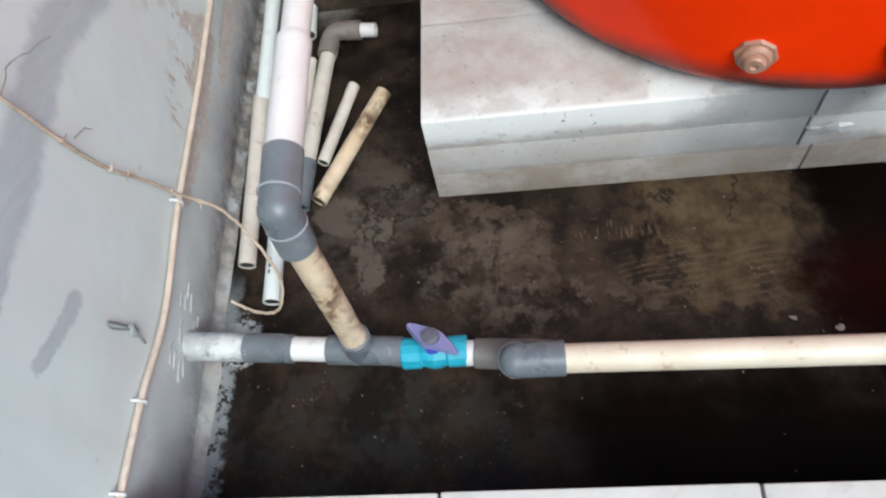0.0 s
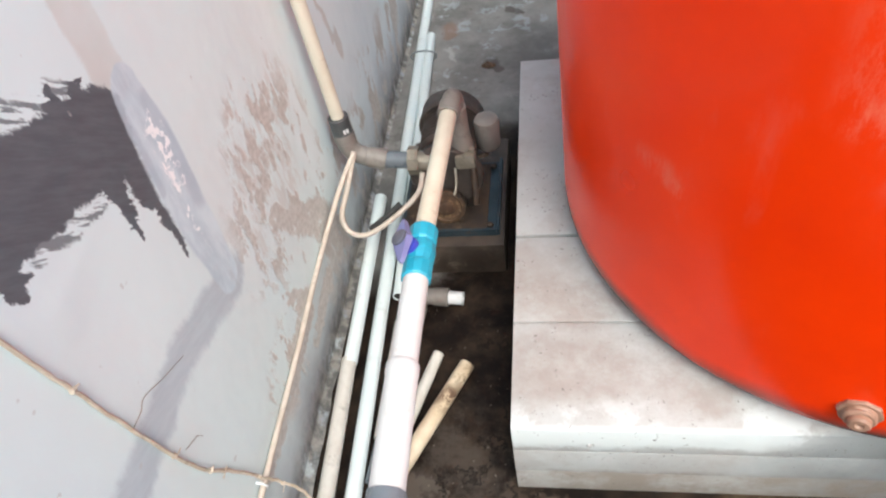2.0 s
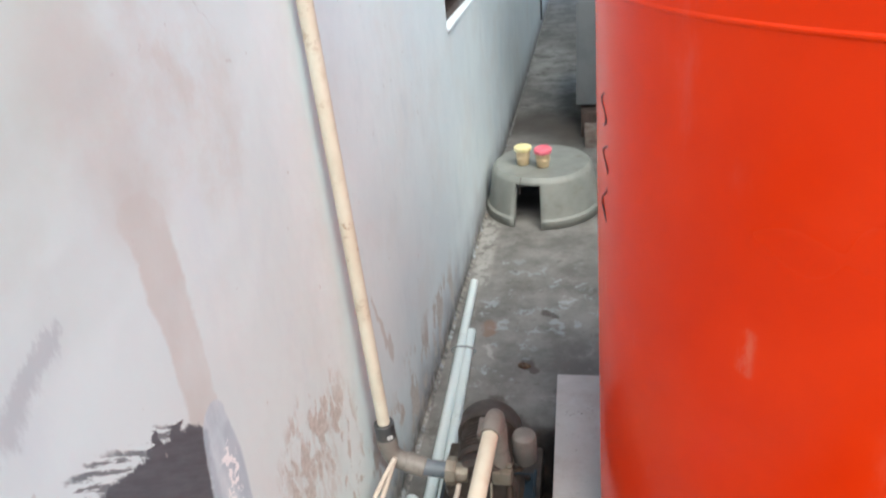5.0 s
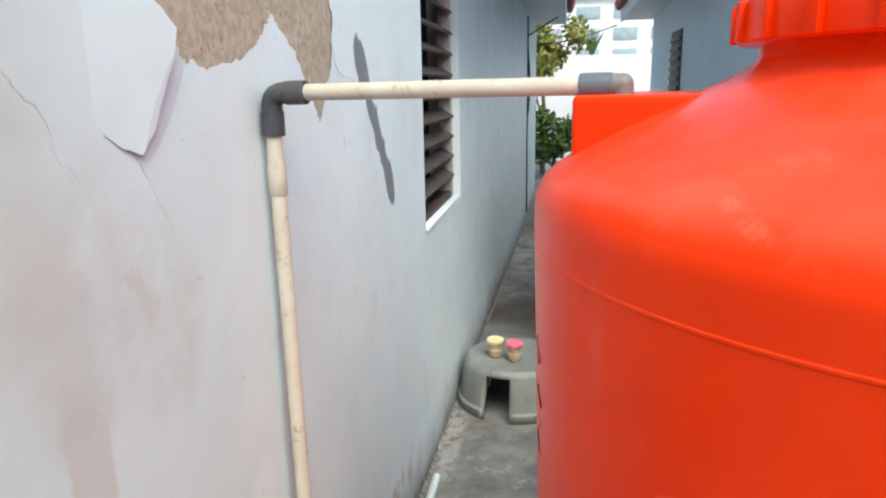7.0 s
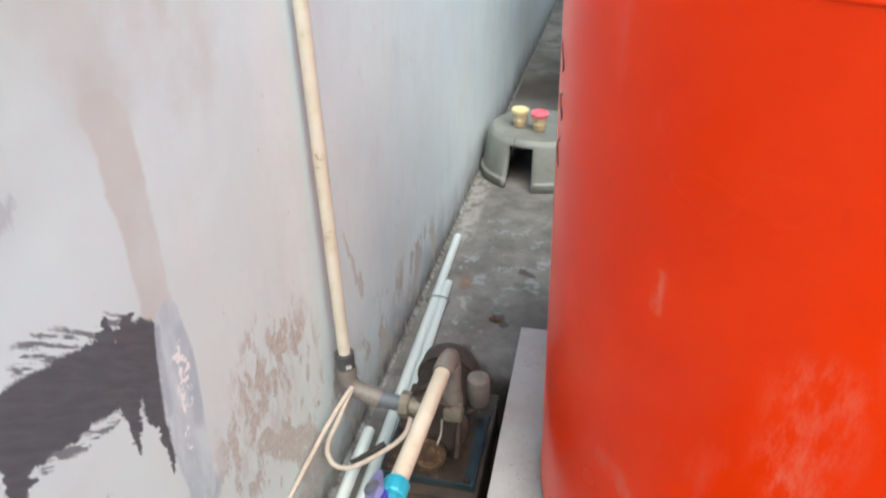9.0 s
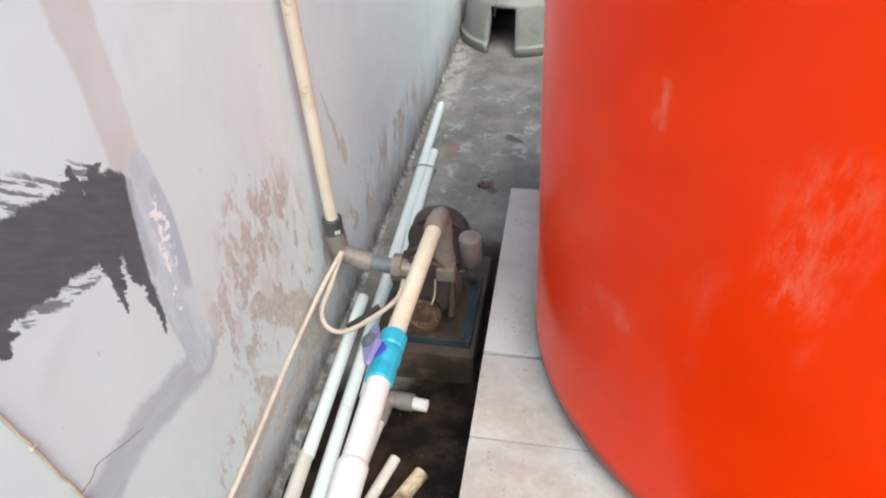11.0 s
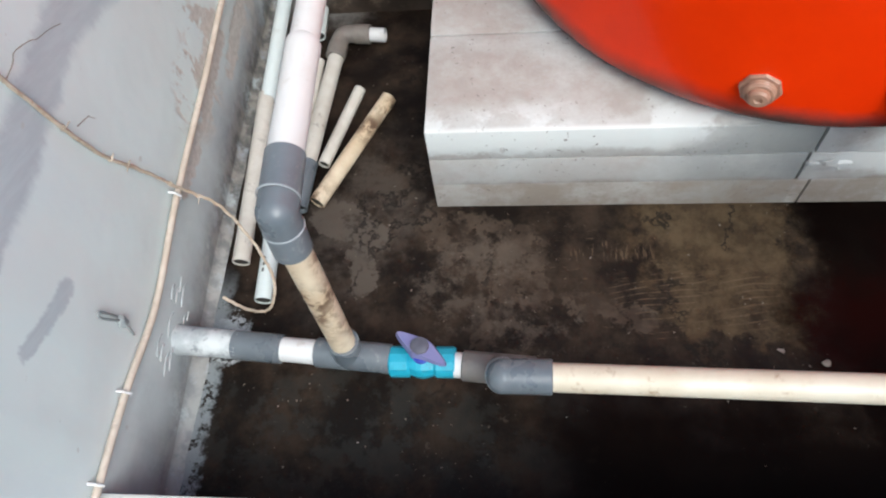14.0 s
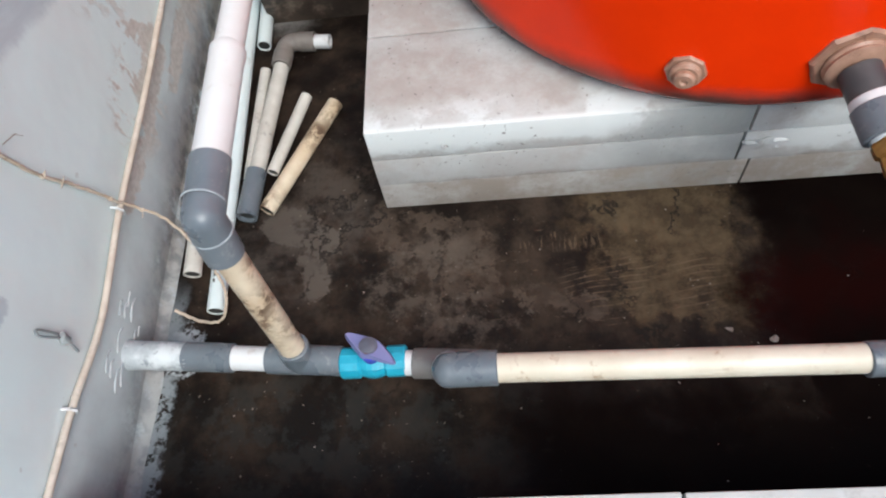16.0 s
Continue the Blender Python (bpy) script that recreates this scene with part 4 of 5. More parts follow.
def low_wall():
    k = thing("low_wall", "low kerb wall capped with pale stone slabs", "low wall", kind="structure")
    part("kerb_body", box((0.002, 0.175, -0.05), (2.6, 0.27, 0.178), 0.004), MORTAR, k)
    x = 0.003
    for i, w in enumerate((0.44, 0.40, 0.42, 0.41, 0.42, 0.44)):
        part("cap_slab", box((x, 0.16, 0.18), (x + w - 0.004, 0.280 + 0.001 * (i % 2), 0.2), 0.003), STONE, k)
        x += w


def roofs():
    r = thing("eave_1", "pale boarded eave with clay tiles over the wall", "eave", kind="structure")
    part("soffit", box((0.0, 3.0, EAVE), (0.47, 10.0, EAVE + 0.02), 0.003), SOFFIT, r)
    part("fascia", box((0.47, 3.0, EAVE - 0.02), (0.495, 10.0, EAVE + 0.16), 0.004), SOFFIT, r)
    bm = box((-4.0, 2.9, 0.0), (0.0, 10.1, 0.05))
    bm.transform(pose(0.54, 0, EAVE + 0.14, 0, 24, 0))
    part("roof_slope", bm, TILE, r)
    for i in range(40):
        bm = lathe([(0, 0), (0.055, 0), (0.06, 0.02), (0.05, 0.4), (0, 0.4)], pose(0.58, 3.4 + 0.165 * i, EAVE + 0.18, 0, -68, 0), 10)
        part("roof_tile", bm, TILE, r)


def house_two():
    h = thing("house", "pale blue neighbouring house with tiled eave", "house")
    x0 = 1.56
    part("wall", box((x0, 2.6, -0.05), (x0 + 0.15, 9.5, 2.45)), HOUSEBLUE, h, smooth=False)
    part("end_wall", box((x0 + 0.15, 9.35, -0.05), (6, 9.5, 2.45)), HOUSEBLUE, h, smooth=False)
    part("near_wall", box((x0 + 0.15, 2.6, -0.05), (6, 2.75, 2.45)), HOUSEBLUE, h, smooth=False)
    part("soffit", box((1.215, 2.6, 2.29), (1.6, 9.95, 2.31), 0.003), SOFFIT, h)
    part("fascia", box((1.19, 2.6, 2.27), (1.215, 9.95, 2.43), 0.003), SOFFIT, h)
    bm = box((0.0, 2.5, 0.0), (4.6, 10.0, 0.05))
    bm.transform(pose(1.155, 0, 2.42, 0, -24, 0))
    part("roof", bm, TILE, h)
    for i in range(40):
        part("roof_tile", lathe([(0, 0), (0.055, 0), (0.06, 0.02), (0.05, 0.4), (0, 0.4)], pose(1.115, 3.4 + 0.165 * i, 2.45, 0, 66, 0), 10), TILE, h)
    w = part("window", box((x0 - 0.012, 7.1, 1.38), (x0 - 0.004, 7.75, 1.98), 0.002), TIMBER, h, "dark timber barred window")
    for i in range(6):
        part("window_bar", box((x0 - 0.03, 7.13, 1.43 + 0.09 * i), (x0 - 0.013, 7.72, 1.46 + 0.09 * i), 0.003), MOTOR, w)


ground()
house_wall()
window()
skirt()
low_wall()
roofs()
house_two()
tagged(mesh_object("wall_east", box((2.6, -3.0, -0.05), (2.75, 2.6, 2.1), 0.01), HOUSEBLUE, False), "plain pale boundary wall", "wall", kind="structure")
tagged(mesh_object("wall_south", box((-0.15, -3.15, -0.05), (2.75, -3.0, 2.1), 0.01), HOUSEBLUE, False), "plain pale boundary wall", "wall", kind="structure")

# ---- tank on its plinth ----
TX, TY, TR, TOP = 1.093, 1.386, 0.57, 0.222


def tank_r(h):
    """The tank widens a little from its foot up to the seam."""
    return TR + 0.0233 * min(h, 1.1)



def plinth():
    p = thing("tank_plinth", "low plinth of pale aerated concrete blocks under the tank", "plinth")
    rng = random.Random(3)
    h = TOP / 3
    for c in range(3):
        z0, z1 = c * h + (0.0008 if c else -0.03), (c + 1) * h - (0.0004 if c < 2 else 0)
        off = (0.022, -0.004, 0.0)[c]
        cells = []
        if c == 2:
            for k in range(2):
                y0 = 0.852 + 0.209 * k
                cells += [(0.42, y0, 1.0545, y0 + 0.205), (1.056, y0, 1.70, y0 + 0.205)]
            cells += [(0.42 + 0.212 * k, 1.272, 0.628 + 0.212 * k, 1.874) for k in range(6)]
        else:
            for k in range(5):
                y0 = 0.852 + 0.206 * k
                cells += [(0.42, y0, 1.0545 + off, y0 + 0.202), (1.056 + off, y0, 1.70, y0 + 0.202)]
        for x0, y0, x1, y1 in cells:
            j = rng.uniform(-0.0025, 0.0025)
            bm = box((x0, y0 + (j if y0 > 0.86 else 0), z0), (x1 - 0.002, y1 + j, z1 + rng.uniform(-0.001, 0)), 0.004 if c == 2 else 0.0012)
            for v in bm.verts:
                if y0 < 0.86 and v.co.y < y0 + 0.05:
                    v.co.y -= (TOP - max(v.co.z, 0)) * 0.072 + 0.0013 * c
            part("block", bm, BLOCK, p)
    smear = lathe([(0, 0), (0.03, 0.0), (0.033, 0.003), (0.024, 0.006), (0.012, 0.005), (0, 0.006)], Matrix.Identity(4), 26)
    for v in smear.verts:
        w = 1 + 0.9 * noise.noise((v.co.x * 60, v.co.y * 60, 3))
        v.co.x, v.co.y = v.co.x * w * 1.15, v.co.y * w * 0.42 + 0.25 * v.co.x * noise.noise((v.co.x * 40, 7, 1))
        v.co.z *= 1 + 0.6 * noise.noise((v.co.x * 90, v.co.y * 90, 9))
    smear.transform(pose(1.085, 0.8435, 0.118, 90, 0, 0))
    part("mortar_smear", smear, BLOCK, p)
    part("chip_mark", lathe([(0, 0), (0.008, 0.0), (0.006, 0.002), (0, 0.002)], pose(0.548, 0.8462, 0.172, 90, 0, 0) @ Matrix.Diagonal((0.6, 1.1, 1, 1)), 10), MORTAR, p)


def tank():
    t = thing("water_tank", "large glossy orange-red plastic water tank on blocks", "water tank")
    prof = [(0, 0.0)]
    f = 0.05
    prof += [(tank_r(f) - f + f * math.sin(a), f - f * math.cos(a)) for a in [i * math.pi / 16 for i in range(9)]]
    prof += [(tank_r(h) + d, h) for h, d in ((0.12, 0), (0.3, 0), (0.55, 0), (0.8, 0), (1.0, 0), (1.06, 0), (1.078, 0), (1.0795, 0.0012), (1.0825, 0.0012), (1.084, 0), (1.1, 0), (1.115, 0))]
    g, top = 0.1, tank_r(1.115)
    prof += [(top - g + g * math.cos(a), 1.13 + g * 0.75 * math.sin(a)) for a in [i * math.pi / 40 for i in range(15)]]
    prof += [(0.512, 1.213), (0.48, 1.232), (0.437, 1.253), (0.385, 1.278), (0.33, 1.303), (0.303, 1.317), (0.29, 1.327), (0.284, 1.338), (0.283, 1.36), (0.283, 1.40), (0, 1.40)]
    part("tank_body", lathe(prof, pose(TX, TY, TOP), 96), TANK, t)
    lid = lathe([(0.28, 1.352), (0.312, 1.352), (0.316, 1.356), (0.316, 1.405), (0.31, 1.415), (0.27, 1.428), (0.13, 1.44), (0, 1.444)], pose(TX, TY, TOP), 72)
    lid = part("lid", lid, TANK, t, "screw lid with grip ribs")
    for i in range(24):
        a = 2 * math.pi * i / 24
        bm = box((0.311, -0.009, 1.354), (0.325, 0.009, 1.408), 0.003)
        bm.transform(pose(TX, TY, TOP, 0, 0, math.degrees(a)))
        part("grip_rib", bm, TANK, lid)
    # raised inlet box moulded on the shoulder
    bm = box((-0.53, -0.13, 1.10), (-0.27, 0.13, 1.287), 0.012, 3)
    bm.transform(pose(TX, TY, TOP, 0, 0, -16))
    part("inlet_box", bm, TANK, t)
    # three printed marks, one over another
    for k, (z, h) in enumerate(((1.15, 0.045), (1.085, 0.04), (1.015, 0.055))):
        pts = []
        for i in range(9):
            q = i / 8
            a = radians(189.5 + 1.5 * math.sin(q * 6.3 + k) + 0.8 * (k % 2))
            r = tank_r(z - TOP) + 0.0004
            pts.append((TX + r * math.cos(a), TY + r * math.sin(a), z + h * (q - 0.5)))
        part("print_bar", tube(pts, [0.0005 + 0.0008 * math.sin(i * 0.8) ** 2 for i in range(9)], 6), INK, t, "black printed mark")


def on_tank(angle, z, out=0.0):
    a = radians(angle)
    d = Vector((math.cos(a), math.sin(a), 0))
    return Vector((TX, TY, z)) + d * (tank_r(z - TOP) + out), d


def hex_ring(m, r, h, n=8, hole=0.0):
    bm = lathe([(0, 0), (r, 0), (r, h * 0.75), (r * 0.93, h), (0, h)], m, n)
    return bm


def drain_plug():
    p, d = on_tank(252.1, 0.3215, -0.003)
    d = (d + Vector((0, 0, 0.06))).normalized()
    m = along(p, p + d)
    t = thing("drain_plug", "brown plastic drain plug low on the orange tank", "plug")
    part("flange_nut", hex_ring(m, 0.030, 0.010), BRONZE, t, smooth=False)
    part("thread_collar", lathe([(0, 0.008), (0.0215, 0.008), (0.0222, 0.012), (0.0205, 0.014), (0.0222, 0.017), (0.019, 0.020), (0, 0.020)], m, 24), BRONZE, t)
    part("plug_cap", lathe([(0, 0.019), (0.0155, 0.019), (0.0155, 0.026), (0.0125, 0.029), (0.006, 0.029), (0.004, 0.026), (0, 0.026)], m, 20), BRONZE, t)


def outlet():
    p, d = on_tank(273.5, 0.349, -0.012)
    m = along(p, p + d)
    t = thing("tank_outlet", "tank outlet with brown flange, grey pipe and brass valve", "outlet pipe")
    part("flange_nut", hex_ring(m, 0.058, 0.018), BRONZE, t, smooth=False)
    part("collar", lathe([(0, 0.016), (0.042, 0.016), (0.043, 0.022), (0.040, 0.026), (0.042, 0.03), (0.034, 0.036), (0, 0.036)], m, 28), BRONZE, t)
    side = (d + Vector((0.1, 0, -0.16))).normalized()
    q = p + d * 0.034
    part("stub_pipe", pipe(q, q + side * 0.046, 0.028), DARKGREY, t)
    part("white_ring", pipe(q + side * 0.043, q + side * 0.058, 0.0295), WHITE, t)
    part("coupling", pipe(q + side * 0.056, q + side * 0.102, 0.032), GREY, t)
    part("thread_tape", pipe(q + side * 0.101, q + side * 0.108, 0.024), WHITE, t)
    v = q + side * 0.107
    part("brass_valve", lathe([(0, 0), (0.024, 0), (0.026, 0.004), (0.026, 0.018), (0.021, 0.022), (0.023, 0.04), (0.021, 0.055), (0.016, 0.062), (0.016, 0.085), (0, 0.085)], along(v, v + side), 8), BRASS, t, "brass valve body", smooth=False)
    part("nozzle", pipe(v + side * 0.084, v + side * 0.105, 0.012), WHITE, t)


plinth()
tank()
drain_plug()
outlet()

# ---- pump and its pipes ----


def pump_block():
    tagged(mesh_object("pump_base_block", box((0.135, 1.352, -0.02), (0.385, 1.72, 0.098), 0.008), DAMPBLOCK), "damp brown concrete block under the pump", "block")


def pump():
    p = thing("water_pump", "rusty electric water pump on a blue-grey base plate", "pump")
    base = part("base_plate", box((0.14, 1.38, 0.0985), (0.374, 1.62, 0.106), 0.002), BASEBLUE, p, "blue-grey steel base plate")
    part("inner_tray", box((0.148, 1.388, 0.1055), (0.345, 1.61, 0.110), 0.002), RUST, base, "dark rusty sheet inside the plate rim")
    rim = join(box((0.367, 1.38, 0.105), (0.374, 1.62, 0.12), 0.002), box((0.14, 1.38, 0.105), (0.367, 1.387, 0.12), 0.002))
    part("plate_rim", rim, BASEBLUE, base)
    for x, y in ((0.352, 1.402), (0.352, 1.598), (0.16, 1.402), (0.16, 1.598)):
        part("bolt", lathe([(0, 0), (0.008, 0), (0.008, 0.006), (0.005, 0.008), (0, 0.008)], pose(x, y, 0.109), 6), RUST, base)
    # motor: finned barrel along y with a fan cowl behind
    cx, cz = 0.262, 0.235
    prof = [(0, 0), (0.062, 0), (0.066, 0.006)]
    for i in range(9):
        y = 0.01 + 0.011 * i
        prof += [(0.068, y), (0.068, y + 0.004), (0.061, y + 0.0055), (0.061, y + 0.0095)]
    prof += [(0.066, 0.112), (0, 0.114)]
    part("motor_barrel", lathe(prof, along((cx, 1.50, cz), (cx, 2, cz)), 36), MOTOR, p)
    cowl = lathe([(0, 0), (0.076, 0), (0.078, 0.004), (0.078, 0.012), (0.075, 0.014), (0.075, 0.055), (0.066, 0.068), (0.045, 0.074), (0, 0.075)], along((cx, 1.60, cz), (cx, 2, cz)), 36)
    part("fan_cowl", cowl, MOTOR, p, "brown round fan cowl")
    bm = lathe([(0, 0), (0.08, 0), (0.084, 0.006), (0.084, 0.016), (0.07, 0.03), (0.066, 0.06), (0, 0.06)], along((cx, 1.445, cz - 0.01), (cx, 2, cz - 0.01)), 32)
    part("pump_casing", bm, MOTOR, p, "rusty cast casing")
    part("casing_foot", box((cx - 0.055, 1.46, 0.108), (cx + 0.055, 1.53, 0.17), 0.012, 3), RUST, p)
    part("motor_foot", box((cx - 0.045, 1.545, 0.108), (cx + 0.045, 1.6, 0.18), 0.008), MOTOR, p)
    nose = lathe([(0, 0), (0.043, 0), (0.045, 0.006), (0.045, 0.05), (0, 0.052)], along((0.254, 1.475, 0.138), (0.254, 1.385, 0.163)), 28)
    nose = part("front_chamber", nose, RUST, p)
    tip = along((0.254, 1.43, 0.1505), (0.254, 1.385, 0.163))
    cap = part("round_cover", lathe([(0, 0), (0.041, 0), (0.043, 0.003), (0.043, 0.008), (0.036, 0.01), (0.033, 0.007), (0.02, 0.007), (0.017, 0.013), (0.011, 0.015), (0, 0.015)], tip, 32), RUSTRED, nose, "orange-rusted round cover")
    for i in range(4):
        a = math.pi / 4 + math.pi / 2 * i
        part("cover_bolt", lathe([(0, 0.006), (0.006, 0.006), (0.006, 0.013), (0, 0.013)], tip @ Matrix.Translation((0.046 * math.cos(a), 0.046 * math.sin(a), 0)), 6), RUST, cap)
    part("outlet_neck", lathe([(0, 0), (0.024, 0), (0.02, 0.01), (0.02, 0.045), (0.033, 0.055), (0.033, 0.066), (0, 0.066)], along((0.302, 1.475, 0.225), (0.302, 1.475, 0.5)), 20), RUST, p)
    part("flange_block", box((0.288, 1.436, 0.255), (0.333, 1.474, 0.293), 0.008), GALV, p, "dull metal outlet flange")
    for s in (-1, 1):
        part("flange_bolt", lathe([(0, 0), (0.007, 0), (0.007, 0.012), (0, 0.012)], pose(0.302 + 0.024 * s, 1.455, 0.288), 6), GALV, p)
    part("capacitor", lathe([(0, 0), (0.024, 0), (0.0285, 0.006), (0.0285, 0.07), (0.026, 0.078), (0.018, 0.083), (0, 0.084)], pose(0.353, 1.545, 0.228), 28), TAUPE, p, "taupe plastic capacitor can")
    part("capacitor_bracket", tube([(0.353, 1.545, 0.233), (0.345, 1.54, 0.205), (0.31, 1.53, 0.2)], 0.006, 8), RUST, p)
    part("terminal_cover", box((0.245, 1.53, 0.295), (0.285, 1.59, 0.315), 0.005), TAUPE, p)
    part("drip", tube(curve_points([(0.285, 1.445, 0.255), (0.286, 1.425, 0.225), (0.281, 1.405, 0.21)], 4), [0.003] * 8 + [0.002], 6), GALV, p)
    part("stay", tube([(0.325, 1.45, 0.25), (0.328, 1.42, 0.2), (0.326, 1.41, 0.175)], 0.008, 10), RUST, p)


def arm_pipe():
    a = thing("suction_pipe", "raised pump pipe of cream, white and grey plastic with valve", "pipe")
    top, far, near = Vector((0.303, 1.478, 0.43)), Vector((0.298, 1.43, 0.428)), Vector((0.291, 0.61, 0.458))
    # the arm bows a little to the wall where the valve sits
    at = lambda y: far.lerp(near, (y - 1.43) / (0.61 - 1.43)) - Vector((0.01 * math.sin(math.pi * max(0, min(1, (1.43 - y) / 0.82))), 0, 0))
    part("reducer", lathe([(0, 0), (0.026, 0), (0.027, 0.004), (0.0225, 0.03), (0.021, 0.085), (0, 0.085)], along((0.302, 1.476, 0.289), top), 24), TAUPE, a, "brownish grey tapered socket")
    part("rear_elbow", elbow((0.302, 1.477, 0.365), (0.302, 1.478, 0.432), at(1.41), 0.0195, 0.03), TAUPE, a)
    part("cream_pipe", pipe(at(1.42), at(1.09), 0.0172), CREAM, a, "cream plastic pipe")
    ball_valve("ball_valve", at(1.045), at(1.1) - at(0.99), (-0.53, -0.07, 0.85), 4, "cyan ball valve with violet lever", a, 0.11, 0.0232)
    part("white_pipe", pipe(at(1.0), at(0.80), 0.0205), SLEEVE, a)
    part("white_sleeve", lathe([(0.0205, 0), (0.0235, 0.004), (0.0245, 0.006), (0.0245, 0.02), (0.0235, 0.024), (0.0235, 0.2), (0, 0.2)], along(at(0.84), at(0.64)), 24), SLEEVE, a, "thicker white sleeve")
    e = part("front_elbow", domed_elbow(at(0.655), (0.291, 0.572, 0.454), (0.2921, 0.557, 0.386), 0.0255), GREY, a)
    part("seam_ring", seam(at(0.592), at(0.655), 0.0255), SEAM, e, "pale worn seam")
    part("seam_ring", seam((0.2915, 0.5665, 0.428), (0.2921, 0.557, 0.386), 0.0255), SEAM, e, "pale worn seam")
    part("drop_pipe", pipe((0.2925, 0.562, 0.40), (0.297, 0.519, 0.085), 0.0205), SOILED, a, "stained cream drop pipe")


def floor_pipe():
    f = thing("floor_pipe", "floor water pipe with grey fittings and valve from the wall", "pipe")
    P = lambda x: (x, 0.54 - 0.08 * x, 0.077)
    part("mortared_stub", lathe([(0, 0), (0.027, 0), (0.0255, 0.01), (0.0243, 0.03), (0.0248, 0.06), (0.0238, 0.085), (0.0243, 0.115), (0, 0.115)], along(P(-0.005), P(0.3)), 24), SEALANT, f, "stub smeared with white mortar")
    rng = random.Random(17)
    bm = bmesh.new()
    for _ in range(24):
        y0, z0, l = rng.uniform(0.47, 0.63), rng.uniform(0.035, 0.14), rng.uniform(0.008, 0.022)
        if abs(y0 - 0.54) < 0.03 and abs(z0 - 0.077) < 0.03:
            continue
        pts = [(0.0005, y0 - l, z0 - 0.3 * l), (0.0016, y0 - 0.4 * l, z0), (0.0016, y0 + 0.4 * l, z0 + 0.1 * l), (0.0005, y0 + l, z0 - 0.25 * l)]
        join(bm, tube(curve_points(pts, 3), [0.0006] + [rng.uniform(0.001, 0.0019) for _ in range(8)] + [0.0006], 6))
    tagged(part("mortar_ridges", bm, SEALANT, f, "trowelled mortar ridges round the pipe"), kind="stuff")
    part("coupling", pipe(P(0.10), P(0.185), 0.0245), GREY, f)
    part("white_nipple", pipe(P(0.18), P(0.25), 0.0205), WHITE, f)
    bm = pipe(P(0.243), P(0.368), 0.0245)
    join(bm, pipe((0.297, 0.517, 0.08), (0.2968, 0.5245, 0.122), 0.0255))
    part("tee", bm, GREY, f)
    ball_valve("ball_valve", P(0.42), (1, 0, 0), (-0.05, 0.22, 1), -38, "cyan ball valve with violet lever", f, 0.106, 0.0238)
    part("white_ring", pipe(P(0.47), P(0.488), 0.0205), WHITE, f)
    part("riser_tee", join(pipe(P(0.484), P(0.60), 0.0245), pipe((0.545, 0.497, 0.077), (0.549, 0.467, 0.14), 0.0245)), DUSTGREY, f, "dusty brownish grey tee")
    r = part("riser_elbow", domed_elbow((0.547, 0.478, 0.118), (0.551, 0.458, 0.175), (0.62, 0.457, 0.177), 0.0255), GREY, f)
    part("seam_ring", seam((0.5501, 0.4625, 0.162), (0.551, 0.458, 0.175), 0.0257), SEAM, r, "pale worn seam")
    part("long_pipe", pipe((0.60, 0.457, 0.177), (1.15, 0.445, 0.177), 0.0208), CREAM, f, "long cream pipe")
    part("far_coupling", pipe((1.112, 0.444, 0.177), (1.21, 0.444, 0.177), 0.0245), GREY, f)
    part("end_pipe", pipe((1.2, 0.444, 0.177), (2.59, 0.44, 0.177), 0.0208), CREAM, f)
    part("pipe_block", box((1.75, 0.41, -0.01), (1.85, 0.48, 0.157), 0.006), MORTAR, f)


def riser_pipe():
    r = thing("riser_pipe", "cream riser pipe from pump to tank inlet along the wall", "pipe")
    bottom, top = Vector((0.052, 1.462, 0.40)), Vector((0.03, 1.497, 1.512))
    at = lambda z: bottom.lerp(top, (z - 0.40) / 1.12)
    part("lower_pipe", pipe(at(0.38), at(1.36), 0.0142), CREAM, r)
    part("joint_socket", lathe([(0.0144, 0), (0.0166, 0.003), (0.0166, 0.05), (0.0144, 0.07), (0, 0.07)], along(at(1.345), at(1.5)), 20), CREAM, r)
    part("upper_pipe", pipe(at(1.40), at(1.49), 0.0142), CREAM, r)
    part("top_elbow", elbow(at(1.452), (0.031, 1.497, 1.518), (0.1, 1.488, 1.519), 0.0185, 0.024, 0.002), DARKGREY, r)
    part("cross_pipe", pipe((0.09, 1.49, 1.519), (0.58, 1.425, 1.522), 0.0142), CREAM, r)
    part("inlet_coupling", pipe((0.56, 1.4277, 1.522), (0.608, 1.4213, 1.5225), 0.0185), GREY, r, "grey straight coupling")
    part("inlet_elbow", domed_elbow((0.604, 1.4215, 1.5225), (0.622, 1.419, 1.5225), (0.624, 1.419, 1.488), 0.0165), TAUPE, r, "worn brown elbow")
    foot = Vector((0.058, 1.455, 0.305))
    s = part("lower_socket", elbow(at(0.36), foot, (0.135, 1.452, 0.282), 0.0215, 0.03, 0.002), TAUPE, r, "brownish grey elbow")
    part("collar", pipe(at(0.335), at(0.402), 0.0225), DARKGREY, r, "dark grey socket collar")
    for i in range(2):
        bm = box((0.0232, -0.004 + 0.007 * i, -0.005), (0.0247, 0.001 + 0.007 * i, 0.005))
        bm.transform(Matrix.Translation(at(0.375)) @ pose(0, 0, 0, 0, 0, -55))
        part("print_bar", bm, WHITE, s, "pale moulded mark")
    part("grey_stub", pipe((0.128, 1.452, 0.284), (0.19, 1.45, 0.279), 0.019), GREY, r)
    part("union", join(hex_ring(along((0.186, 1.45, 0.279), (0.4, 1.45, 0.272)), 0.032, 0.022, 8), pipe((0.2, 1.45, 0.278), (0.235, 1.45, 0.275), 0.022)), GALV, r, "dull metal union", smooth=False)


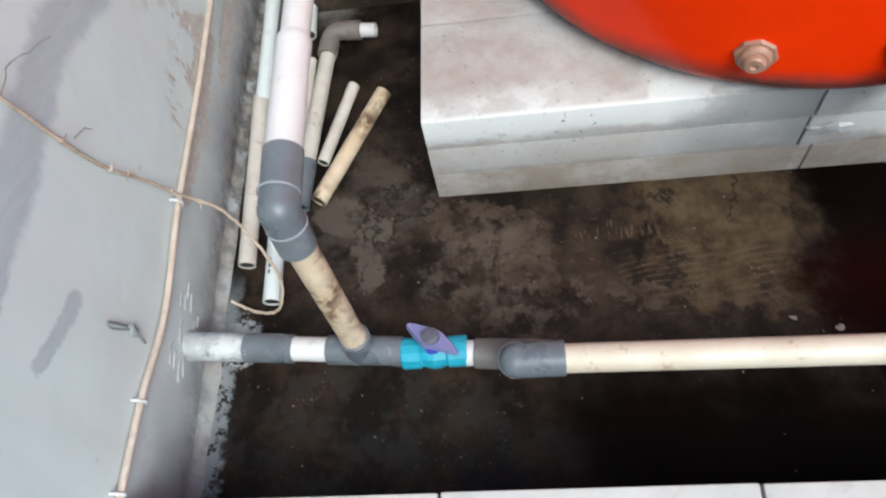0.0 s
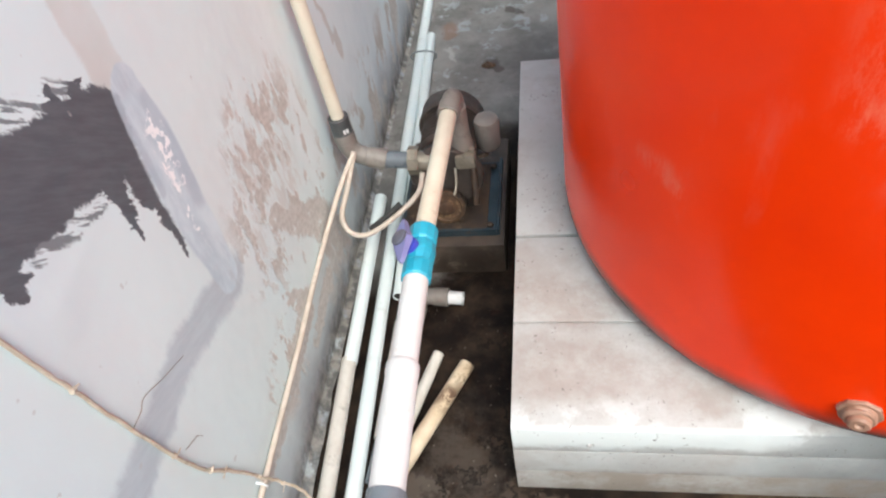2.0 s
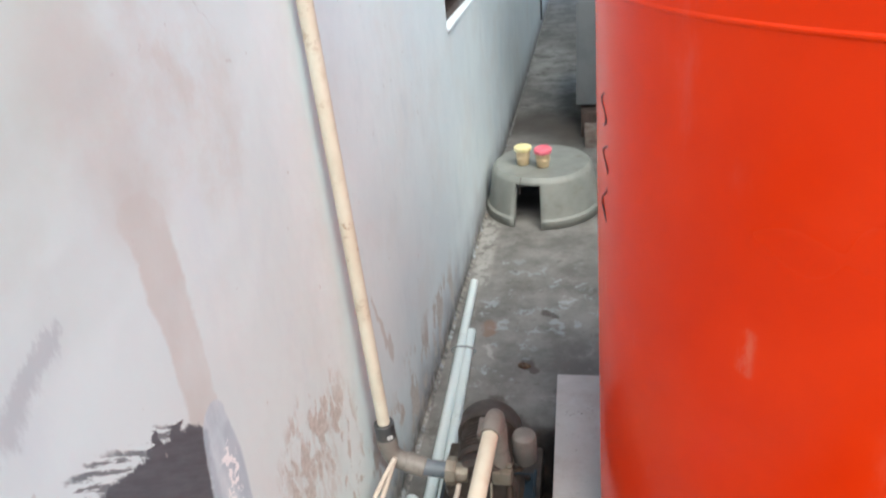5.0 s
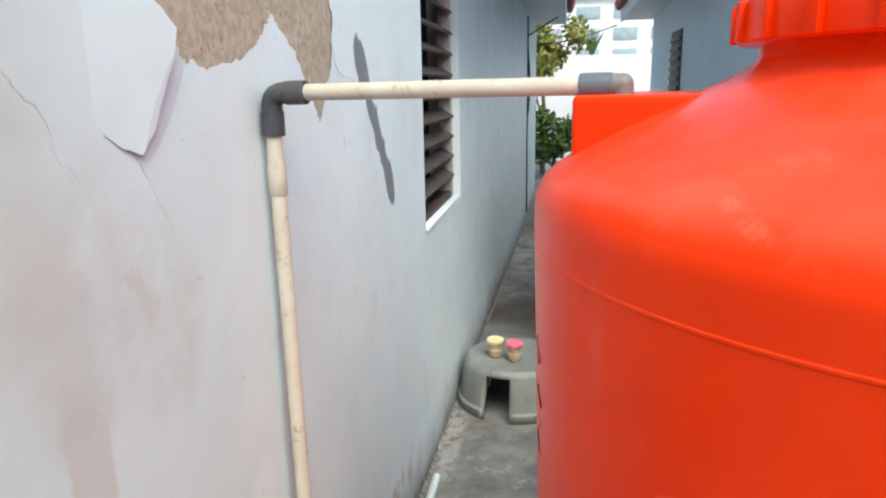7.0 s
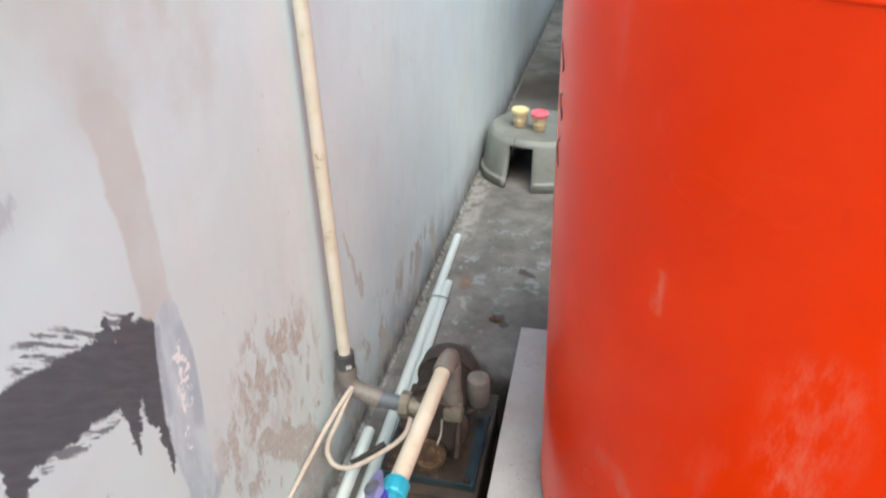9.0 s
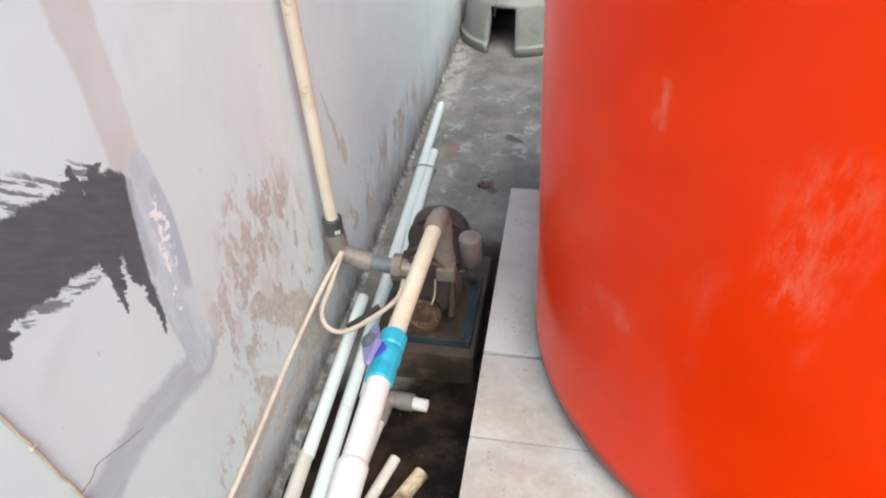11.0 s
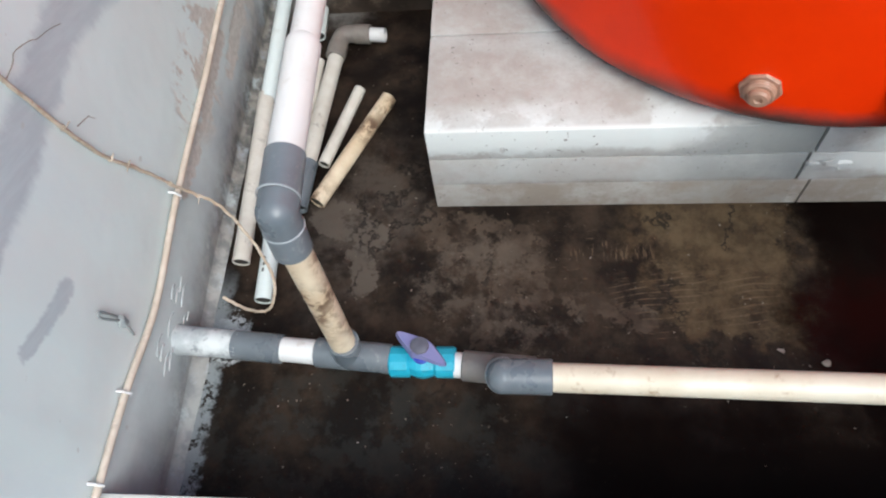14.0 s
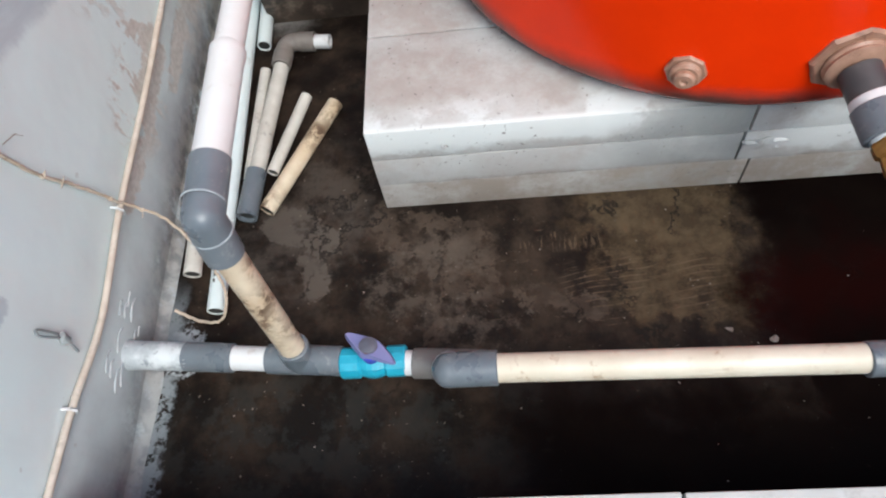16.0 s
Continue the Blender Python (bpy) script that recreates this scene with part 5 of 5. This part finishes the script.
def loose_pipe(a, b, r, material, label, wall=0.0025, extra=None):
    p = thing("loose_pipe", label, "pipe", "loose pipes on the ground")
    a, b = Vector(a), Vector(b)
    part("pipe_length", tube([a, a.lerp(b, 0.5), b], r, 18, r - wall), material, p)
    # a solid black core stands in for the shade inside the pipe
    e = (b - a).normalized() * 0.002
    part("bore_shade", tube([a + e, b - e], r - wall - 0.0002, 14), BLACK, p, "black core painting the shade inside the pipe")
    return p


pump_block()
pump()
arm_pipe()
floor_pipe()
riser_pipe()
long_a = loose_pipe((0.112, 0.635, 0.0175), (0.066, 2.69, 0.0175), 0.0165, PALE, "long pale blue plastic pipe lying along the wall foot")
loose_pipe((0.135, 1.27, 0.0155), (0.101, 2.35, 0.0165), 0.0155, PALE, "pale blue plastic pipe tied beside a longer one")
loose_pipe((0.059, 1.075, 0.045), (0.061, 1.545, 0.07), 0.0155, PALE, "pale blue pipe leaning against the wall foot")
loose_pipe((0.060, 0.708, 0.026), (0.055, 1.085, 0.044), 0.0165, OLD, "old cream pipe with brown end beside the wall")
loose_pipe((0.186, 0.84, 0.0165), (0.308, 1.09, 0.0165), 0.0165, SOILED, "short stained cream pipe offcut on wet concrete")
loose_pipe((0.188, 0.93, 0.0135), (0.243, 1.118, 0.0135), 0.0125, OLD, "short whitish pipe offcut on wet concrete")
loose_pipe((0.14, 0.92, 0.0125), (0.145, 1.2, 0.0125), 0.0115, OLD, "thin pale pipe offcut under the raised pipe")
part("band", tube([(0.055 + 0.033 + 0.042 * math.cos(a), 2.235, 0.0175 + 0.0195 * math.sin(a)) for a in [i * math.pi / 12 for i in range(25)]], 0.003, 6), TIE, long_a, "grey tie round two pipes")

for k in range(3):
    bm = box((-0.0016, -0.0035, 0.0163), (0.0016, 0.0035, 0.0171))
    bm.transform(Matrix.Translation((0.1075, 0.69 + 0.012 * k, 0.0175)))
    part("print_bar", bm, INK, long_a, "dark printed mark")
d = thing("drain_offcut", "old pipe piece with grey elbow and white stub", "pipe", "loose pipes on the ground")
part("pipe_length", pipe((0.156, 0.92, 0.0195), (0.186, 1.235, 0.0195), 0.0165), OLD, d)
part("socket", tube([(0.149, 0.825, 0.0215), (0.157, 0.93, 0.0215)], 0.0205, 20, 0.0165), GREY, d, "grey open socket")
part("elbow", elbow((0.182, 1.2, 0.0215), (0.189, 1.268, 0.0225), (0.255, 1.262, 0.0225), 0.0195, 0.025, 0.002), TAUPE, d)
# black core again, for the shade inside the open socket
part("bore_shade", pipe((0.1498, 0.832, 0.0215), (0.156, 0.92, 0.0215), 0.0162), BLACK, d, "black core painting the shade inside the socket")
part("stub", tube([(0.25, 1.262, 0.0225), (0.288, 1.258, 0.0225)], 0.0155, 18, 0.0125), WHITE, d, "white stub")

# ---- cables on the wall ----


def conduit():
    c = thing("wall_cable", "cream cable clipped low along the wall", "cable")
    pts = [(0.008, -1.2, 0.235), (0.008, 0.1, 0.225), (0.009, 0.28, 0.217), (0.008, 0.42, 0.206), (0.010, 0.56, 0.188), (0.009, 0.75, 0.203), (0.009, 1.0, 0.207), (0.010, 1.18, 0.218), (0.02, 1.3, 0.238), (0.045, 1.37, 0.285), (0.078, 1.422, 0.335)]
    part("cable_run", tube(curve_points(pts, 8), 0.0056, 10), CABLE, c)
    for y, z in ((0.288, 0.217), (0.416, 0.206), (0.748, 0.203)):
        bm = tube([(0.0, y, z + 0.012), (0.011, y, z + 0.009), (0.0155, y, z), (0.011, y, z - 0.009), (0.0, y, z - 0.012)], 0.0024, 8)
        part("clip", bm, WHITE, c, "white cable clip")
    part("loop", tube(curve_points([(0.078, 1.424, 0.335), (0.055, 1.38, 0.27), (0.036, 1.345, 0.22), (0.05, 1.325, 0.188), (0.09, 1.325, 0.178), (0.15, 1.36, 0.196), (0.2, 1.405, 0.22), (0.215, 1.43, 0.26)], 8), 0.006, 10), CABLE, c)
    part("splice", tube(curve_points([(0.09, 1.345, 0.172), (0.12, 1.36, 0.186), (0.16, 1.39, 0.204)], 4), 0.0075, 8), BLACK, c, "black taped splice")


def twine():
    t = thing("twine", "brown knotted twine hanging from the wall to a pipe", "twine")
    pts = [(0.004, 0.62, 1.25), (0.005, 0.65, 0.82), (0.005, 0.664, 0.66), (0.005, 0.69, 0.43), (0.006, 0.728, 0.315), (0.02, 0.76, 0.2), (0.05, 0.765, 0.15), (0.075, 0.75, 0.10), (0.11, 0.71, 0.062), (0.135, 0.67, 0.05), (0.138, 0.64, 0.035), (0.12, 0.618, 0.012), (0.08, 0.622, 0.012), (0.04, 0.637, 0.03)]
    rng = random.Random(5)
    path = [p + Vector((0, rng.gauss(0, 0.0007), rng.gauss(0, 0.0007))) for p in curve_points(pts, 8)]
    part("strand", tube(path, [0.0025 + 0.0006 * rng.random() for _ in path], 8), TWINE, t)
    for k in (14, 22, 27, 30, 37, 43):
        p = path[k]
        bm = lathe([(0, -0.005), (0.0032, -0.003), (0.004, 0.0), (0.0032, 0.003), (0, 0.005)], Matrix.Translation(p) @ pose(0, 0, 0, 30 * k, 20, 0), 8)
        join(bm, tube([p, p + Vector((0.006, rng.uniform(-0.008, 0.008), rng.uniform(0, 0.008))), p + Vector((0.004, rng.uniform(-0.018, 0.018), rng.uniform(-0.004, 0.012)))], 0.0008, 5))
        part("knot", bm, TWINE, t)


def twigs():
    for pts in (((0.674, 0.583), (0.693, 0.587), (0.71, 0.587), (0.736, 0.577), (0.748, 0.566), (0.772, 0.558), (0.796, 0.542)), ((0.70, 0.46), (0.722, 0.452), (0.726, 0.446), (0.73, 0.437))):
        path = curve_points([(0.006 + 0.004 * (i % 2), y, z) for i, (y, z) in enumerate(pts)], 4)
        t = thing("twig", "thin brown twisted twig caught on the twine", "twig", "twigs on the wall")
        part("stalk", tube(path, [0.0007 - 0.0003 * i / len(path) for i in range(len(path))], 6), GALV, t)


def stub_bracket():
    b = thing("wall_anchor", "small grey lumpy wire anchor sticking out of the wall", "anchor")
    part("loop", tube(curve_points([(0.005, 0.507, 0.262), (0.010, 0.499, 0.285), (0.009, 0.492, 0.312), (0.007, 0.499, 0.316), (0.005, 0.506, 0.29), (0.004, 0.51, 0.268)], 4), 0.0019, 8), TIE, b)
    lump = bmesh.new()
    bmesh.ops.create_icosphere(lump, subdivisions=3, radius=0.0105, matrix=Matrix.Translation((0.006, 0.508, 0.256)) @ Matrix.Diagonal((0.55, 0.8, 1.1, 1)))
    for v in lump.verts:
        v.co += Vector(noise.noise_vector(v.co * 120)) * 0.003
    part("lump", lump, TIE, b)
    part("tail", tube(curve_points([(0.005, 0.508, 0.25), (0.007, 0.503, 0.235), (0.005, 0.501, 0.218)], 4), 0.0022, 8), TIE, b)


conduit()
twine()
twigs()
stub_bracket()

# ---- things along the passage ----


def stool():
    s = thing("plastic_stool", "low grey round plastic stool with side openings", "stool")
    m = pose(0.31, 3.46, 0)
    R0, R1, H = 0.272, 0.232, 0.235
    bm = bmesh.new()
    seg, rings = 64, [(R0 + 0.008, 0.0), (R0 + 0.006, 0.04), (R0 - 0.006, 0.048), (R0 - 0.02, 0.14), (R1 + 0.01, 0.205), (R1 + 0.004, 0.222), (R1 - 0.012, H), (R1 - 0.05, H - 0.002), (0, H - 0.003)]
    vs = []
    for r, h in rings[:-1]:
        vs.append([bm.verts.new((r * math.cos(2 * math.pi * i / seg), r * math.sin(2 * math.pi * i / seg), h)) for i in range(seg)])
    tip = bm.verts.new((0, 0, H - 0.004))
    gaps = {k + g for g in (0, 32) for k in range(5)}
    shift = 43
    for k in range(len(vs) - 1):
        for i in range(seg):
            if k < 4 and (i - shift) % seg in gaps:
                continue
            j = (i + 1) % seg
            bm.faces.new((vs[k][i], vs[k][j], vs[k + 1][j], vs[k + 1][i]))
    for i in range(seg):
        bm.faces.new((vs[-1][i], vs[-1][(i + 1) % seg], tip))
    bm.transform(m)
    ob = part("stool_shell", bm, STOOL, s)
    mod = ob.modifiers.new("thickness", "SOLIDIFY")
    mod.thickness, mod.offset = 0.02, -1
    bm = tube(curve_points([(-0.092, -0.243, 0.17), (-0.092, -0.228, 0.205), (-0.088, -0.205, 0.236)], 3), 0.0022, 5)
    bm.transform(m)
    part("seat_crack", bm, MOTOR, s, "dark crack down from the seat")


def cup(x, y, material, lid, label, tilt):
    c = thing("lidded_cup", label, "cup", "cups on the stool")
    m = pose(x, y, 0.2365)
    part("cup_body", lathe([(0, 0), (0.026, 0), (0.029, 0.004), (0.034, 0.07), (0.036, 0.075), (0.03, 0.075), (0, 0.074)], m, 24), material, c)
    part("cup_rib", lathe([(0.031, 0.03), (0.0335, 0.033), (0.0335, 0.038), (0.032, 0.041)], m, 24), material, c)
    part("cup_lid", lathe([(0, 0), (0.04, 0), (0.042, 0.004), (0.042, 0.016), (0.036, 0.02), (0.03, 0.017), (0, 0.017)], m @ pose(0, 0, 0.07, tilt, 0, 0), 24), lid, c)


def board():
    b = thing("leaning_cabinet", "grey board cabinet standing on timber feet", "cabinet")
    part("body", box((0.47, 4.55, 0.17), (0.95, 5.6, 0.78), 0.006), CABINET, b)
    for y in (4.62, 5.5):
        part("foot", box((0.5, y, 0.0), (0.92, y + 0.06, 0.17), 0.004), TIMBER, b)
    tagged(mesh_object("brick", box((0.52, 4.25, 0.0), (0.62, 4.42, 0.1), 0.005), CHIP), "weathered brick beside the cabinet", "brick")
    p = thing("dark_crate", "dark brown low timber crate", "crate")
    part("panel", box((0.50, 4.44, 0.0), (0.9, 4.54, 0.16), 0.004), TIMBER, p)


def debris():
    rng = random.Random(21)
    bm = bmesh.new()
    for i in range(130):
        if i < 90:
            x, y = rng.uniform(0.06, 0.5), rng.uniform(1.95, 3.2)
        else:
            x, y = rng.uniform(0.05, 1.3), rng.uniform(0.3, 0.84)
        s = rng.uniform(0.0008, 0.0022) * (1.8 if rng.random() < 0.05 else 1)
        one = bmesh.new()
        bmesh.ops.create_icosphere(one, subdivisions=1, radius=s, matrix=Matrix.Translation((x, y, s * 0.25)) @ Euler((rng.random() * 6, rng.random() * 6, rng.random() * 6)).to_matrix().to_4x4() @ Matrix.Diagonal((1, rng.uniform(0.5, 1.8), 0.5, 1)))
        join(bm, one)
    tagged(mesh_object("debris", bm, CHIP, False), "scattered grit and plaster crumbs on concrete", "debris", kind="stuff")
    for x, y, w in ((0.30, 2.18, 0.024), (1.004, 0.556, 0.007), (1.07, 0.535, 0.008)):
        one = bmesh.new()
        bmesh.ops.create_icosphere(one, subdivisions=2, radius=w, matrix=Matrix.Translation((x, y, 0.003)) @ Matrix.Diagonal((1, 0.65, 0.14, 1)))
        for v in one.verts:
            v.co += Vector(noise.noise_vector(v.co * (1.1 / w))) * w * 0.5 * Vector((1, 1, 0.25)).length / 1.44
        tagged(mesh_object("rubble_chip", one, RUSTRED if w > 0.02 else CHIP, False), "small crumbled chip lying on the concrete", "rubble", "chips on the ground")


stool()
cup(0.222, 3.42, CUPCREAM, LIDYELLOW, "cream cup with pale yellow lid on the stool", 0)
cup(0.318, 3.385, CUPCREAM, LIDPINK, "cream cup with pink lid on the stool", 4)
board()
debris()

# ---- beyond the passage ----


def far_scene():
    w = thing("garden_wall", "bright white boundary wall beyond the passage", "wall", kind="structure")
    part("wall_face", box((-3, 14.0, -0.05), (6, 14.2, 2.0), 0.01), FARWHITE, w)
    b = thing("apartment_building", "tall white building with window bands far behind", "building")
    part("wall", box((-14, 34, 0), (14, 40, 5.2), 0.02), FARWHITE, b)
    for k in range(3):
        for i in range(9):
            x = -6 + 1.7 * i
            part("window", box((x, 33.96, 2.4 + 0.95 * k), (x + 1.1, 33.99, 2.95 + 0.95 * k), 0.01), GLASSBLUE, b)
    part("parapet", box((-14.2, 33.8, 5.2), (14.2, 34.4, 5.45), 0.02), FARWHITE, b)
    for x, y, s, top, mat, seed in ((0.12, 12.0, 0.75, 2.1, LEAFYELLOW, 2), (0.3, 11.6, 0.75, 0.7, LEAF, 6)):
        t = thing("tree", "slim garden tree with sparse yellow-green crown" if top > 1 else "low bushy green shrub", "tree")
        trunk = tube(curve_points([(x, y, -0.02), (x + 0.03, y, top * 0.4), (x - 0.02, y, top * 0.8)], 5), [0.05 - 0.003 * i for i in range(11)], 8)
        for k in range(5):
            a = k * 1.3 + seed
            join(trunk, tube([(x, y, top * (0.4 + 0.08 * k)), (x + 0.25 * math.cos(a), y + 0.25 * math.sin(a), top * (0.6 + 0.1 * k)), (x + 0.4 * math.cos(a), y + 0.4 * math.sin(a), top * (0.75 + 0.1 * k))], [0.018, 0.012, 0.006], 6))
        part("trunk", trunk, BARK, t)
        part("crown", blades(1500, (x, y, top), s * 0.6, 0.11, seed), mat, t)
    a = thing("agave", "spiky green pot plant behind the white wall", "plant")
    bm = bmesh.new()
    rng = random.Random(12)
    for k in range(26):
        an, le = k * 2.4, rng.uniform(0.25, 0.5)
        d = Vector((math.cos(an), math.sin(an), 0))
        base = Vector((0.97, 14.4, 1.98))
        pts = [base, base + d * le * 0.3 + Vector((0, 0, le * 0.7)), base + d * le * 0.55 + Vector((0, 0, le * 1.15))]
        join(bm, tube(pts, [0.02, 0.018, 0.002], 5))
    part("leaves", bm, LEAF, a)
    part("pot", lathe([(0, 0), (0.1, 0), (0.13, 0.14), (0.14, 0.15), (0, 0.13)], pose(0.97, 14.4, 1.86), 16), TILE, a)
    c = thing("overhead_wire", "dark wires hung along the far house corner", "wire")
    part("drop_wire", tube(curve_points([(0.10, 7.9, 2.2), (0.105, 7.92, 1.6), (0.1, 7.9, 1.0), (0.105, 7.92, 0.1)], 6), 0.012, 6), BLACK, c)
    part("drop_loop", tube(curve_points([(0.1, 7.9, 1.95), (0.125, 7.9, 1.6), (0.12, 7.9, 1.3), (0.1, 7.9, 1.1)], 6), 0.008, 6), BLACK, c)
    part("span_wire", tube(curve_points([(0.1, 7.9, 2.0), (0.32, 8.6, 2.2), (0.56, 9.4, 2.4)], 6), 0.01, 6), BLACK, c)
    part("span_wire", tube(curve_points([(0.05, 9.5, 1.98), (0.6, 9.6, 2.05), (1.12, 9.5, 2.2)], 6), 0.008, 6), BLACK, c)


far_scene()
